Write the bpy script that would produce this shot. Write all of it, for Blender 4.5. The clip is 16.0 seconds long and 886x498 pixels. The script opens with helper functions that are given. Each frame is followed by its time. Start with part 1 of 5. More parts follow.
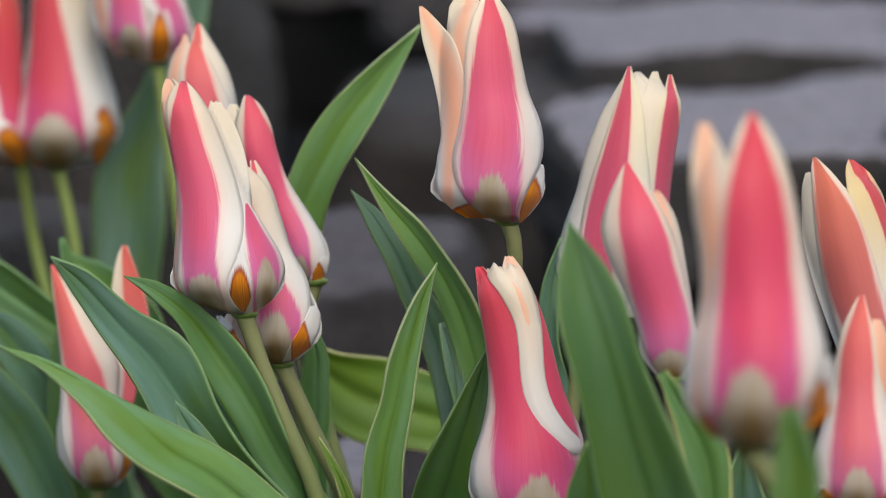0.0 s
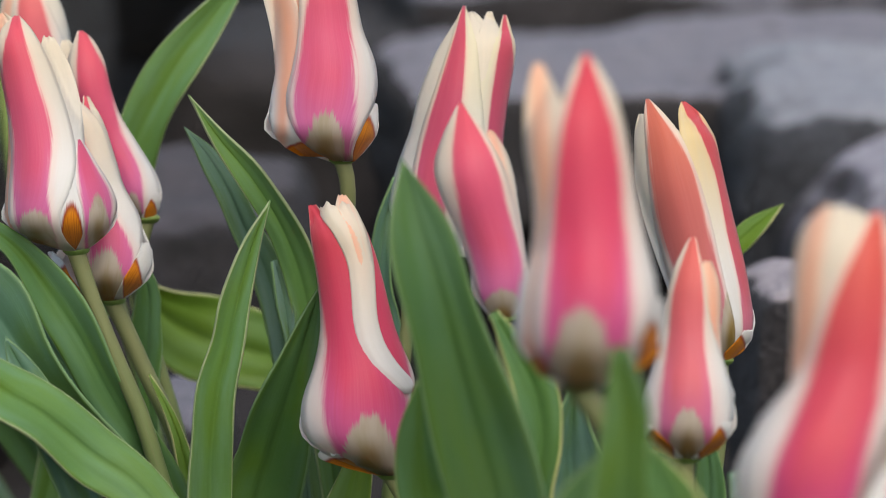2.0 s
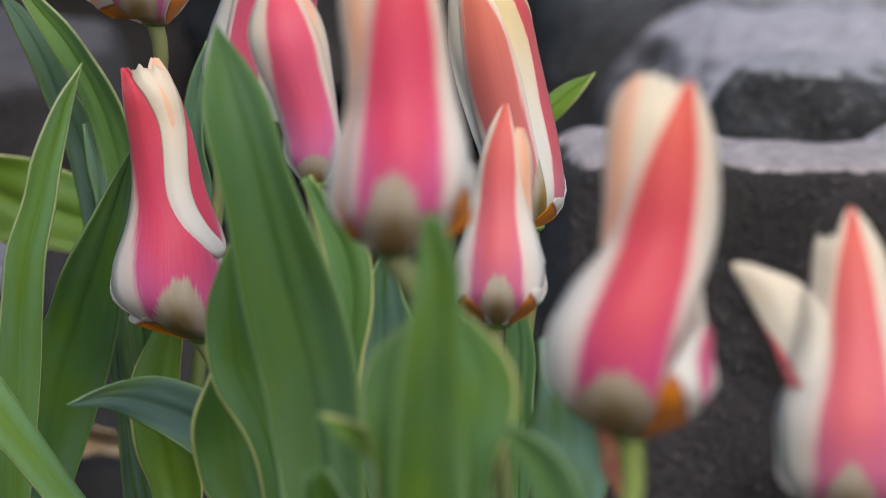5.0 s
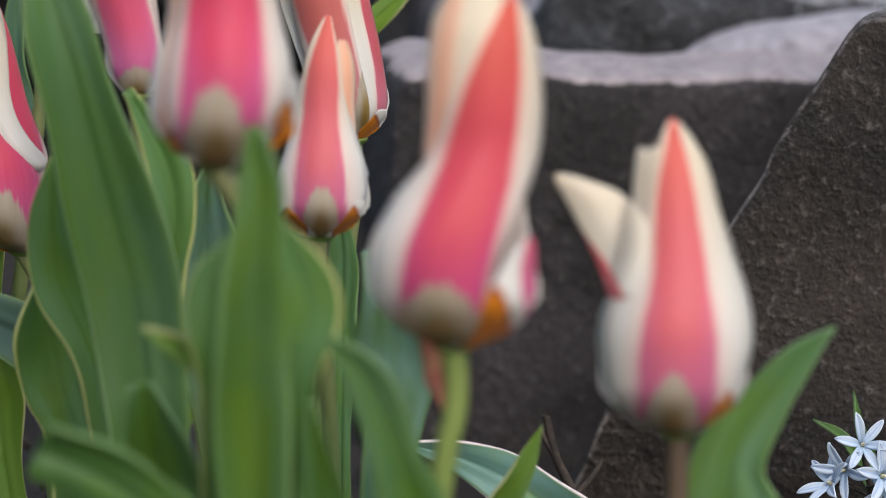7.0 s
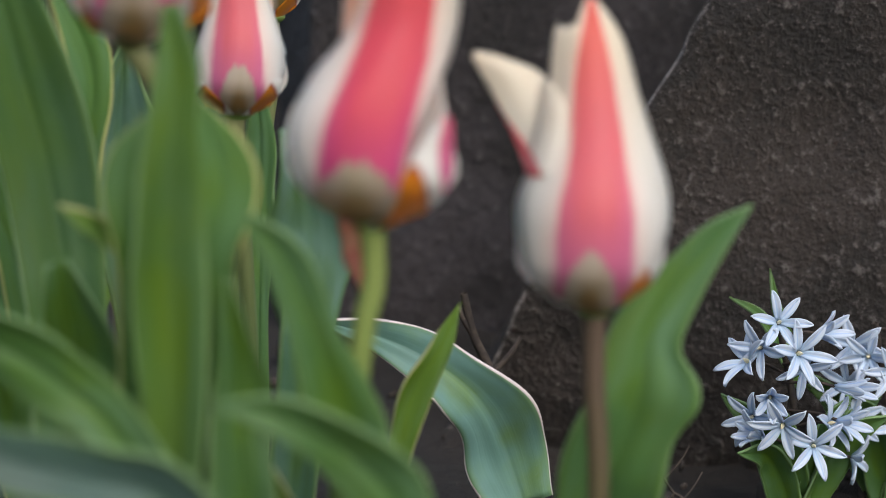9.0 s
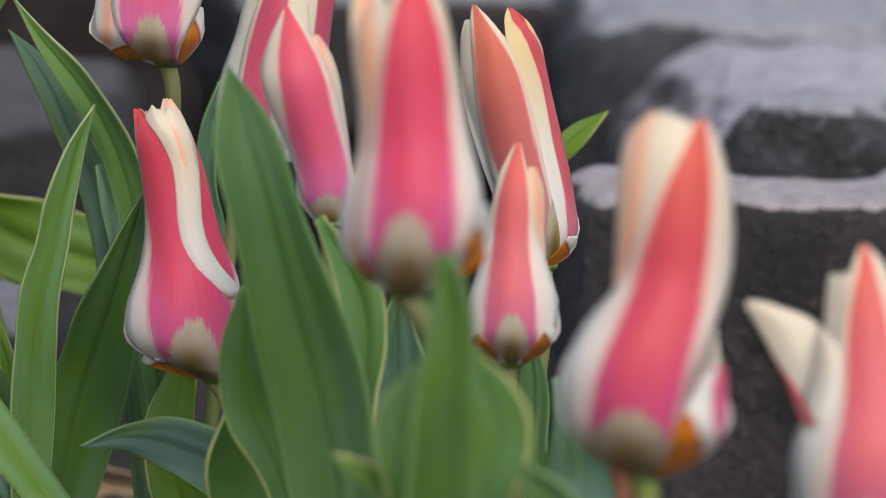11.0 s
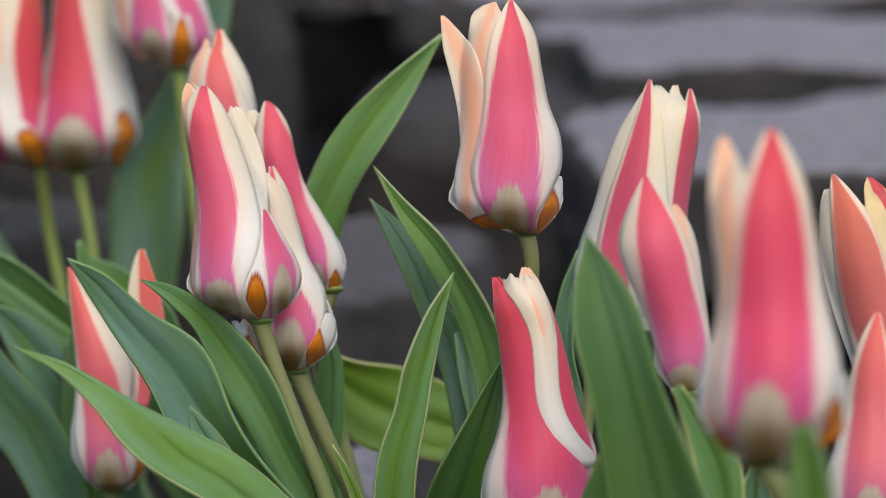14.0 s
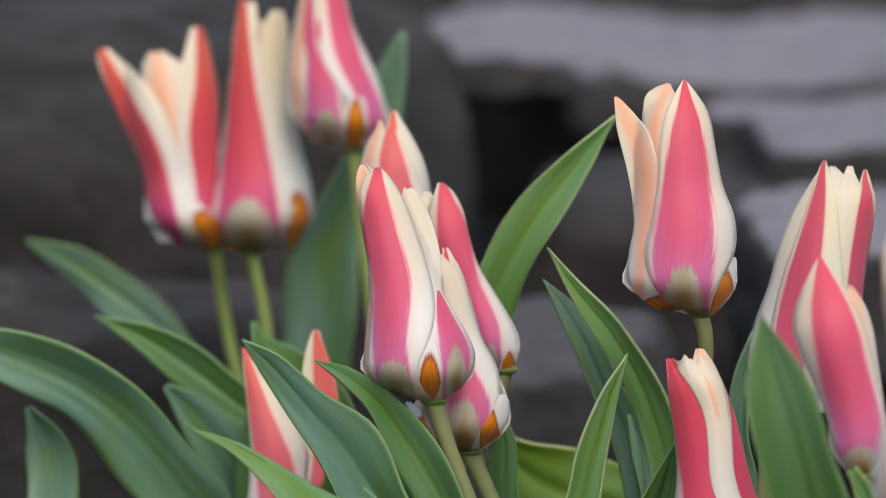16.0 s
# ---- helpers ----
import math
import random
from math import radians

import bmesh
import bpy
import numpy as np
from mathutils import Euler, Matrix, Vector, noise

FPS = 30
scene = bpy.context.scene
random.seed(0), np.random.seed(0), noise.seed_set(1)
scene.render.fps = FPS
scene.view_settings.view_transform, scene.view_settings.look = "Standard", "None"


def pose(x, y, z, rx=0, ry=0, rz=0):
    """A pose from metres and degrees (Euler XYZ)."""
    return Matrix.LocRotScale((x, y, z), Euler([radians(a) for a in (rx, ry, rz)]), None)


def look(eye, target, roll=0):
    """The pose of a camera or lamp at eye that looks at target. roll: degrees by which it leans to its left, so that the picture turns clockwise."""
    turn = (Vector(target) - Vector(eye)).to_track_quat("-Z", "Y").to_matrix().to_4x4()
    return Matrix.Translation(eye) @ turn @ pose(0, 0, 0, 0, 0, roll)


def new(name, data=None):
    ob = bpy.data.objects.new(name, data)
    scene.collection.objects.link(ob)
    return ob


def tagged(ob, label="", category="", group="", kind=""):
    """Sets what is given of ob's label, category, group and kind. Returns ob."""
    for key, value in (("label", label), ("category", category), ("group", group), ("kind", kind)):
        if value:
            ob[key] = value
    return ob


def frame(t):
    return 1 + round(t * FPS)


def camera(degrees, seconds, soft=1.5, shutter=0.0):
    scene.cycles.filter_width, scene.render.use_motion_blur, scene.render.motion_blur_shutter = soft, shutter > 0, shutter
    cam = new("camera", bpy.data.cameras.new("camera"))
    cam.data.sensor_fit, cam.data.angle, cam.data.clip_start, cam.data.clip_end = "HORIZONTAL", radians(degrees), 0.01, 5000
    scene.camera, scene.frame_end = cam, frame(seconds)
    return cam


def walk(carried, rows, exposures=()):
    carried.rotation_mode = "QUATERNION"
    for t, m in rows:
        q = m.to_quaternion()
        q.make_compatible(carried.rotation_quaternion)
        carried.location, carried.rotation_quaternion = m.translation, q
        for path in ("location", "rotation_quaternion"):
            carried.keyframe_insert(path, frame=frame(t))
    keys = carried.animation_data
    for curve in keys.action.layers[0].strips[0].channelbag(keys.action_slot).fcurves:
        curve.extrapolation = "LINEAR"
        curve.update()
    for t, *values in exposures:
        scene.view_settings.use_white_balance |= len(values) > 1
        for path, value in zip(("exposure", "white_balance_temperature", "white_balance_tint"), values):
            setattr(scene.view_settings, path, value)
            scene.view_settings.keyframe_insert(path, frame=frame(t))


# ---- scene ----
# ---- camera ----
cam = camera(14.0, 16.0, soft=0.9)
cam.data.dof.use_dof = True
cam.data.dof.focus_distance = 1.085
cam.data.dof.aperture_fstop = 11.0
EYE = (0.0, 0.0, 0.33)
TURNS = [
    (0.00, 82.016, -0.022, -0.006),
    (0.50, 81.838, -0.300, -0.394),
    (1.00, 81.774, -0.565, -0.861),
    (1.50, 81.524, -0.866, -1.782),
    (2.00, 81.065, -0.925, -2.554),
    (2.50, 80.554, -0.930, -3.267),
    (3.00, 80.224, -1.118, -3.633),
    (3.20, 80.100, -0.997, -3.756),
    (5.30, 78.836, -1.907, -5.750),
    (5.50, 78.726, -1.674, -6.116),
    (6.00, 78.437, -1.992, -6.803),
    (6.50, 78.142, -2.244, -7.532),
    (7.00, 77.709, -2.401, -8.180),
    (7.50, 76.917, -2.451, -8.743),
    (8.00, 76.004, -2.645, -9.158),
    (8.20, 75.798, -2.746, -9.376),
    (8.75, 75.649, -2.750, -9.600),
    (9.50, 76.816, -2.450, -8.637),
    (10.30, 78.455, -2.048, -6.787),
    (10.50, 78.697, -1.809, -6.284),
    (11.00, 79.620, -1.685, -5.239),
    (11.50, 80.424, -1.641, -4.423),
    (12.00, 81.039, -1.418, -3.704),
    (12.50, 81.012, -1.244, -2.956),
    (13.00, 81.263, -1.242, -1.733),
    (13.50, 81.870, -1.249, -0.442),
    (14.00, 82.164, -1.094, 0.415),
    (14.50, 82.029, -0.951, 1.062),
    (15.00, 82.266, -0.810, 1.819),
    (15.50, 82.711, -0.747, 2.526),
    (16.00, 83.409, -0.753, 3.151),
]
walk(cam, [(t, pose(*EYE, rx, ry, rz)) for t, rx, ry, rz in TURNS], [(0.0, 0.51), (16.0, 0.51)])

# ---- light: bright hazy sky, a veiled sun high behind the camera ----
world = bpy.data.worlds.new("sky")
scene.world = world
world.use_nodes = True
wt = world.node_tree
sky = wt.nodes.new("ShaderNodeTexSky")
sky.sky_type = "NISHITA"
sky.sun_disc = False
sky.sun_elevation = radians(48)
sky.sun_rotation = radians(168)
sky.air_density = 1.6
sky.dust_density = 4.0
wt.links.new(sky.outputs[0], wt.nodes["Background"].inputs[0])
wt.nodes["Background"].inputs[1].default_value = 0.153
sun_data = bpy.data.lights.new("sun", "SUN")
sun_data.energy = 0.9
sun_data.angle = radians(25)
sun_data.color = (1.0, 0.975, 0.965)
sun = new("sun", sun_data)
sun.matrix_world = look((0.42, -1.1, 2.2), (0, 0.9, 0))


# ---- materials ----
def material(name, rough=0.6):
    m = bpy.data.materials.new(name)
    m.use_nodes = True
    return m, m.node_tree.nodes, m.node_tree.links, m.node_tree.nodes["Principled BSDF"]


def sock(links, socket, value):
    if isinstance(value, bpy.types.NodeSocket):
        links.new(value, socket)
    elif hasattr(socket, "default_value"):
        socket.default_value = value


def maths(nodes, links, op, a, b=0.0, c=0.0):
    n = nodes.new("ShaderNodeMath")
    n.operation = op
    for k, value in enumerate((a, b, c)):
        sock(links, n.inputs[k], value)
    return n.outputs[0]


def smooth(nodes, links, x, lo, hi, a=0.0, b=1.0):
    n = nodes.new("ShaderNodeMapRange")
    n.interpolation_type = "SMOOTHSTEP"
    for k, value in enumerate((x, lo, hi, a, b)):
        sock(links, n.inputs[k], value)
    return n.outputs[0]


def mix(nodes, links, fac, a, b, blend="MIX"):
    n = nodes.new("ShaderNodeMix")
    n.data_type = "RGBA"
    n.blend_type = blend
    for k, value in ((0, fac), (6, a), (7, b)):
        sock(links, n.inputs[k], value)
    return n.outputs[2]


def noise_tex(nodes, links, vector, scale, detail=4.0, rough=0.55):
    n = nodes.new("ShaderNodeTexNoise")
    links.new(vector, n.inputs["Vector"])
    n.inputs["Scale"].default_value = scale
    n.inputs["Detail"].default_value = detail
    n.inputs["Roughness"].default_value = rough
    return n.outputs["Fac"]


def stretched(nodes, links, vector, sx, sy, sz=1.0):
    n = nodes.new("ShaderNodeVectorMath")
    n.operation = "MULTIPLY"
    links.new(vector, n.inputs[0])
    n.inputs[1].default_value = (sx, sy, sz)
    return n.outputs[0]


def bump(nodes, links, bsdf, height, strength, distance):
    n = nodes.new("ShaderNodeBump")
    n.inputs["Strength"].default_value = strength
    n.inputs["Distance"].default_value = distance
    links.new(height, n.inputs["Height"])
    links.new(n.outputs[0], bsdf.inputs["Normal"])


def add_translucent(nodes, links, bsdf, colour, amount):
    t = nodes.new("ShaderNodeBsdfTranslucent")
    sock(links, t.inputs["Color"], colour)
    m = nodes.new("ShaderNodeMixShader")
    m.inputs[0].default_value = amount
    links.new(bsdf.outputs[0], m.inputs[1])
    links.new(t.outputs[0], m.inputs[2])
    links.new(m.outputs[0], nodes["Material Output"].inputs[0])


def petal_material(name, low=(0.64, 0.13, 0.37, 1), mid=(0.66, 0.060, 0.145, 1), high=(0.68, 0.070, 0.105, 1), cream_top=(0.80, 0.725, 0.595, 1), soft=False, orange=False):
    """Tulip petal: a feathered flame on cream with a stained foot. Attributes of the mesh: blaze is 1 at the edge of the flame, stain is 1
    at the edge of the foot's stain, rise runs up the flower. soft: the flame is a faint blush; orange: the stain is orange with a dark rim."""
    m, N, L, bsdf = material(name)
    tc = N.new("ShaderNodeTexCoord")
    info = N.new("ShaderNodeObjectInfo")
    sep = N.new("ShaderNodeSeparateXYZ")
    L.new(tc.outputs["UV"], sep.inputs[0])

    def field(key):
        n = N.new("ShaderNodeAttribute")
        n.attribute_name = key
        return n.outputs["Fac"]
    flame_at, spot_at, rise = field("blaze"), field("stain"), field("rise")
    shift = N.new("ShaderNodeVectorMath")
    shift.operation = "ADD"
    L.new(tc.outputs["UV"], shift.inputs[0])
    L.new(maths(N, L, "MULTIPLY", info.outputs["Random"], 37.0), shift.inputs[1])
    uv = shift.outputs[0]
    streak = noise_tex(N, L, stretched(N, L, uv, 34, 1.7), 1.0, 3.0)
    fine = noise_tex(N, L, stretched(N, L, uv, 120, 3.0), 1.0, 2.0)
    blotch = noise_tex(N, L, stretched(N, L, uv, 5, 3), 1.0, 3.0)
    teeth = noise_tex(N, L, stretched(N, L, uv, 46, 12), 1.0, 2.0)
    ragged = maths(N, L, "ADD", flame_at, maths(N, L, "MULTIPLY_ADD", streak, 0.30, -0.15))
    ragged = maths(N, L, "ADD", ragged, maths(N, L, "MULTIPLY_ADD", blotch, 0.12, -0.06))
    ragged = maths(N, L, "ADD", ragged, maths(N, L, "MULTIPLY_ADD", teeth, 0.16, -0.08))
    cream = mix(N, L, smooth(N, L, rise, 0.25, 0.95), (0.79, 0.80, 0.81, 1), cream_top)
    cream = mix(N, L, maths(N, L, "MULTIPLY", fine, 0.25), cream, (0.74, 0.70, 0.60, 1))
    cream = mix(N, L, smooth(N, L, blotch, 0.40, 0.75, 0.0, 0.22), cream, (0.66, 0.64, 0.55, 1))
    cream = mix(N, L, smooth(N, L, ragged, 0.95, 1.55, 0.0 if soft else 0.30, 0.0), cream, (0.84, 0.50, 0.44, 1))
    flame = mix(N, L, smooth(N, L, rise, 0.08, 0.38), low, mid)
    flame = mix(N, L, smooth(N, L, rise, 0.50, 0.98), flame, high)
    flame = mix(N, L, maths(N, L, "MULTIPLY", smooth(N, L, ragged, 0.35, 0.95, 0.0, 0.60), smooth(N, L, rise, 0.22, 0.55, 1.0, 0.0)), flame, low)
    if soft:
        mask = smooth(N, L, ragged, 0.0, 2.0, 0.80, 0.0)
    else:
        pale = mix(N, L, 0.35, flame, (0.86, 0.50, 0.52, 1))
        flame = mix(N, L, smooth(N, L, fine, 0.35, 0.75, 0.0, 0.16), flame, pale)
        flame = mix(N, L, smooth(N, L, streak, 0.30, 0.62, 0.10, 0.0), flame, [q * 0.80 for q in mid[:3]] + [1])
        mask = smooth(N, L, ragged, 0.83, 1.10, 1.0, 0.0)
    col = mix(N, L, mask, cream, flame)
    if orange:
        stain = mix(N, L, smooth(N, L, streak, 0.25, 0.7), (0.55, 0.17, 0.006, 1), (0.80, 0.32, 0.012, 1))
        edge = maths(N, L, "ADD", spot_at, maths(N, L, "MULTIPLY_ADD", streak, 0.20, -0.10))
        stain = mix(N, L, smooth(N, L, edge, 0.80, 0.96), stain, (0.34, 0.030, 0.006, 1))
    else:
        edge = maths(N, L, "ADD", spot_at, maths(N, L, "MULTIPLY_ADD", streak, 0.40, -0.20))
        edge = maths(N, L, "ADD", edge, maths(N, L, "MULTIPLY_ADD", teeth, 0.25, -0.125))
        stain = mix(N, L, smooth(N, L, spot_at, 0.25, 0.75), (0.30, 0.205, 0.050, 1), (0.52, 0.49, 0.42, 1))
        stain = mix(N, L, smooth(N, L, blotch, 0.45, 0.7, 0.0, 0.5), stain, (0.36, 0.32, 0.17, 1))
    col = mix(N, L, smooth(N, L, edge, 0.90, 1.06, 1.0, 0.0), col, stain)
    L.new(col, bsdf.inputs["Base Color"])
    bsdf.inputs["Roughness"].default_value = 0.46
    bsdf.inputs["Specular IOR Level"].default_value = 0.35
    bsdf.inputs["Sheen Weight"].default_value = 0.15
    bump(N, L, bsdf, maths(N, L, "ADD", streak, fine), 0.13, 0.0005)
    add_translucent(N, L, bsdf, col, 0.45)
    return m


def leaf_material(name, dark, light, bloom, margin=(0.17, 0.29, 0.13, 1), rim=0.968, glow=(0.24, 0.32, 0.03, 1)):
    """Tulip leaf: parallel veins, a waxy bloom that lies in patches, bands that paint in folds and light through the
    blade, a pale thin margin and midrib.
    """
    m, N, L, bsdf = material(name)
    tc = N.new("ShaderNodeTexCoord")
    info = N.new("ShaderNodeObjectInfo")
    sep = N.new("ShaderNodeSeparateXYZ")
    L.new(tc.outputs["UV"], sep.inputs[0])
    shift = N.new("ShaderNodeVectorMath")
    shift.operation = "ADD"
    L.new(tc.outputs["UV"], shift.inputs[0])
    L.new(maths(N, L, "MULTIPLY", info.outputs["Random"], 53.0), shift.inputs[1])
    uv = shift.outputs[0]
    vein = noise_tex(N, L, stretched(N, L, uv, 38, 0.9), 1.0, 3.0)
    hair = noise_tex(N, L, stretched(N, L, uv, 130, 1.5), 1.0, 2.0)
    patch = noise_tex(N, L, stretched(N, L, uv, 2.2, 3.5), 1.0, 4.0)
    speck = noise_tex(N, L, tc.outputs["Object"], 700.0, 3.0)
    bands = noise_tex(N, L, stretched(N, L, uv, 1.5, 4.5), 1.0, 2.0)
    across = maths(N, L, "ABSOLUTE", maths(N, L, "MULTIPLY_ADD", sep.outputs[0], 2.0, -1.0))
    col = mix(N, L, smooth(N, L, vein, 0.2, 0.8, 0.42, 0.56), dark, light)
    # Dark bands paint in the shade of lengthwise folds.
    col = mix(N, L, smooth(N, L, bands, 0.30, 0.58, 0.22, 0.0), col, [q * 0.5 for q in dark[:3]] + [1])
    # Yellow-green in bands and near the margin paints in light through the blade.
    backlit = (0.5 * light[0] + 0.028, 0.5 * light[1] + 0.055, 0.22 * light[2], 1)
    col = mix(N, L, smooth(N, L, bands, 0.42, 0.70, 0.0, 0.85), col, backlit)
    col = mix(N, L, smooth(N, L, maths(N, L, "MULTIPLY_ADD", across, 0.20, patch), 0.48, 0.88, 0.0, 0.70), col, bloom)
    col = mix(N, L, smooth(N, L, hair, 0.40, 0.75, 0.0, 0.06), col, bloom)
    col = mix(N, L, smooth(N, L, speck, 0.55, 0.8, 0.0, 0.15), col, bloom)
    col = mix(N, L, smooth(N, L, across, 0.0, 0.06, 0.18, 0.0), col, light)
    col = mix(N, L, smooth(N, L, across, 0.78, 0.99, 0.0, 0.55), col, backlit)
    col = mix(N, L, smooth(N, L, across, rim, rim * 0.4 + 0.6), col, margin)
    L.new(col, bsdf.inputs["Base Color"])
    L.new(smooth(N, L, patch, 0.3, 0.7, 0.42, 0.60), bsdf.inputs["Roughness"])
    bsdf.inputs["Specular IOR Level"].default_value = 0.38
    bump(N, L, bsdf, maths(N, L, "ADD", vein, maths(N, L, "MULTIPLY", bands, 2.5)), 0.16, 0.0010)
    add_translucent(N, L, bsdf, mix(N, L, 0.5, col, glow), 0.28)
    return m


def stem_material(name, low, high):
    m, N, L, bsdf = material(name)
    tc = N.new("ShaderNodeTexCoord")
    sep = N.new("ShaderNodeSeparateXYZ")
    L.new(tc.outputs["UV"], sep.inputs[0])
    grain = noise_tex(N, L, stretched(N, L, tc.outputs["UV"], 18, 5), 1.0, 3.0)
    col = mix(N, L, smooth(N, L, maths(N, L, "MULTIPLY_ADD", grain, 0.5, sep.outputs[1]), 0.3, 1.2), low, high)
    L.new(col, bsdf.inputs["Base Color"])
    bsdf.inputs["Roughness"].default_value = 0.5
    bump(N, L, bsdf, grain, 0.2, 0.0006)
    add_translucent(N, L, bsdf, col, 0.10)
    return m


def rock_material(name, dark, mid, pale, cover, grit=1.0, relief=1.0, rim=0.0):
    """Weathered stone: grain, mineral specks, and an upper side painted paler, as the sky lights it. cover: how far
    that reaches.
    """
    m, N, L, bsdf = material(name)
    tc = N.new("ShaderNodeTexCoord")
    geo = N.new("ShaderNodeNewGeometry")
    sep = N.new("ShaderNodeSeparateXYZ")
    L.new(geo.outputs["Normal"], sep.inputs[0])
    P = geo.outputs["Position"]
    big = noise_tex(N, L, P, 14.0, 5.0)
    grain = noise_tex(N, L, P, 120.0, 6.0, 0.65)
    fine = noise_tex(N, L, P, 600.0, 4.0, 0.7)
    col = mix(N, L, smooth(N, L, big, 0.35, 0.68), dark, mid)
    col = mix(N, L, smooth(N, L, grain, 0.45, 0.75, 0.0, 0.6), col, mid)
    tint = noise_tex(N, L, P, 21.0, 5.0, 0.6)
    col = mix(N, L, smooth(N, L, tint, 0.42, 0.62, 0.0, 0.55), col, [mid[0] * 1.7, mid[1] * 1.75, mid[2] * 1.85, 1])
    col = mix(N, L, smooth(N, L, tint, 0.50, 0.34, 0.0, 0.55), col, [dark[0] * 0.6, dark[1] * 0.6, dark[2] * 0.65, 1])
    col = mix(N, L, smooth(N, L, fine, 0.56, 0.70, 0.0, 0.45 * grit), col, pale)
    pits = noise_tex(N, L, P, 260.0, 3.0, 0.6)
    col = mix(N, L, smooth(N, L, pits, 0.44, 0.32, 0.0, 0.75 * grit), col, (0.010, 0.009, 0.009, 1))
    col = mix(N, L, smooth(N, L, pits, 0.58, 0.70, 0.0, 0.40 * grit), col, pale)
    col = mix(N, L, smooth(N, L, fine, 0.40, 0.30, 0.0, 0.6), col, (0.012, 0.010, 0.010, 1))
    # Upward faces turn paler: sky light put into the colour, broken by noise.
    top_light = maths(N, L, "ADD", sep.outputs[2], maths(N, L, "MULTIPLY_ADD", maths(N, L, "ADD", big, grain), 0.7, -0.7))
    col = mix(N, L, smooth(N, L, top_light, 1.0 - cover, 1.25 - cover, 0.0, 0.9), col, mix(N, L, smooth(N, L, grain, 0.3, 0.7), [q * 0.62 for q in pale[:3]] + [1], pale))
    if rim:
        wear = N.new("ShaderNodeAttribute")
        wear.attribute_name = "wear"
        worn = maths(N, L, "MULTIPLY", smooth(N, L, maths(N, L, "MULTIPLY_ADD", grain, 0.04, wear.outputs["Fac"]), 0.996, 1.020), smooth(N, L, grain, 0.40, 0.58))
        col = mix(N, L, maths(N, L, "MULTIPLY", worn, rim), col, [q * 1.5 for q in pale[:3]] + [1])
    L.new(col, bsdf.inputs["Base Color"])
    bsdf.inputs["Roughness"].default_value = 0.85
    bump(N, L, bsdf, maths(N, L, "ADD", maths(N, L, "MULTIPLY", grain, 1.0), maths(N, L, "MULTIPLY_ADD", pits, 0.8 + 0.6 * grit, maths(N, L, "MULTIPLY", fine, 0.4))), 0.9 * relief, 0.005 * relief)
    return m


def soil_material():
    m, N, L, bsdf = material("damp_soil")
    geo = N.new("ShaderNodeNewGeometry")
    P = geo.outputs["Position"]
    big = noise_tex(N, L, P, 9.0, 5.0)
    grain = noise_tex(N, L, P, 160.0, 6.0, 0.7)
    col = mix(N, L, smooth(N, L, big, 0.3, 0.7), (0.006, 0.005, 0.0045, 1), (0.017, 0.0135, 0.012, 1))
    col = mix(N, L, smooth(N, L, grain, 0.55, 0.75, 0.0, 0.7), col, (0.050, 0.040, 0.034, 1))
    L.new(col, bsdf.inputs["Base Color"])
    bsdf.inputs["Roughness"].default_value = 0.9
    bump(N, L, bsdf, grain, 0.8, 0.006)
    return m


def plain_material(name, a, b, scale, rough=0.6, glow=0.0):
    """Small matter with a mottled colour."""
    m, N, L, bsdf = material(name)
    tc = N.new("ShaderNodeTexCoord")
    n = noise_tex(N, L, tc.outputs["Object"], scale, 4.0)
    col = mix(N, L, smooth(N, L, n, 0.35, 0.65), a, b)
    L.new(col, bsdf.inputs["Base Color"])
    bsdf.inputs["Roughness"].default_value = rough
    bump(N, L, bsdf, n, 0.3, 0.0008)
    if glow:
        add_translucent(N, L, bsdf, col, glow)
    return m


def star_petal_material():
    m, N, L, bsdf = material("pale_blue_star_petal")
    tc = N.new("ShaderNodeTexCoord")
    sep = N.new("ShaderNodeSeparateXYZ")
    L.new(tc.outputs["UV"], sep.inputs[0])
    across = maths(N, L, "ABSOLUTE", maths(N, L, "MULTIPLY_ADD", sep.outputs[0], 2.0, -1.0))
    grain = noise_tex(N, L, stretched(N, L, tc.outputs["UV"], 20, 2), 1.0, 2.0)
    stripe = smooth(N, L, maths(N, L, "MULTIPLY_ADD", grain, 0.12, across), 0.12, 0.30, 1.0, 0.0)
    pale = mix(N, L, grain, (0.48, 0.59, 0.77, 1), (0.64, 0.72, 0.84, 1))
    col = mix(N, L, maths(N, L, "MULTIPLY", stripe, 0.6), pale, (0.26, 0.46, 0.80, 1))
    col = mix(N, L, smooth(N, L, sep.outputs[1], 0.0, 0.5, 0.55, 0.0), col, (0.34, 0.53, 0.76, 1))
    L.new(col, bsdf.inputs["Base Color"])
    bsdf.inputs["Roughness"].default_value = 0.5
    add_translucent(N, L, bsdf, col, 0.3)
    return m


CRIMSON = petal_material("crimson_flamed_petal")
PINK = petal_material("pink_flamed_petal", (0.64, 0.18, 0.44, 1), (0.69, 0.110, 0.23, 1), (0.71, 0.100, 0.15, 1))
NARROW = petal_material("rose_flamed_petal", (0.60, 0.14, 0.32, 1), (0.60, 0.095, 0.195, 1), (0.64, 0.090, 0.14, 1), (0.79, 0.74, 0.53, 1))
SALMON = petal_material("salmon_flamed_petal", (0.63, 0.18, 0.38, 1), (0.69, 0.150, 0.19, 1), (0.73, 0.155, 0.125, 1))
RED = petal_material("scarlet_flamed_petal", (0.58, 0.070, 0.26, 1), (0.64, 0.070, 0.115, 1), (0.70, 0.125, 0.085, 1))
DULL = petal_material("dull_red_flamed_petal", (0.58, 0.19, 0.27, 1), (0.60, 0.165, 0.155, 1), (0.68, 0.19, 0.115, 1))
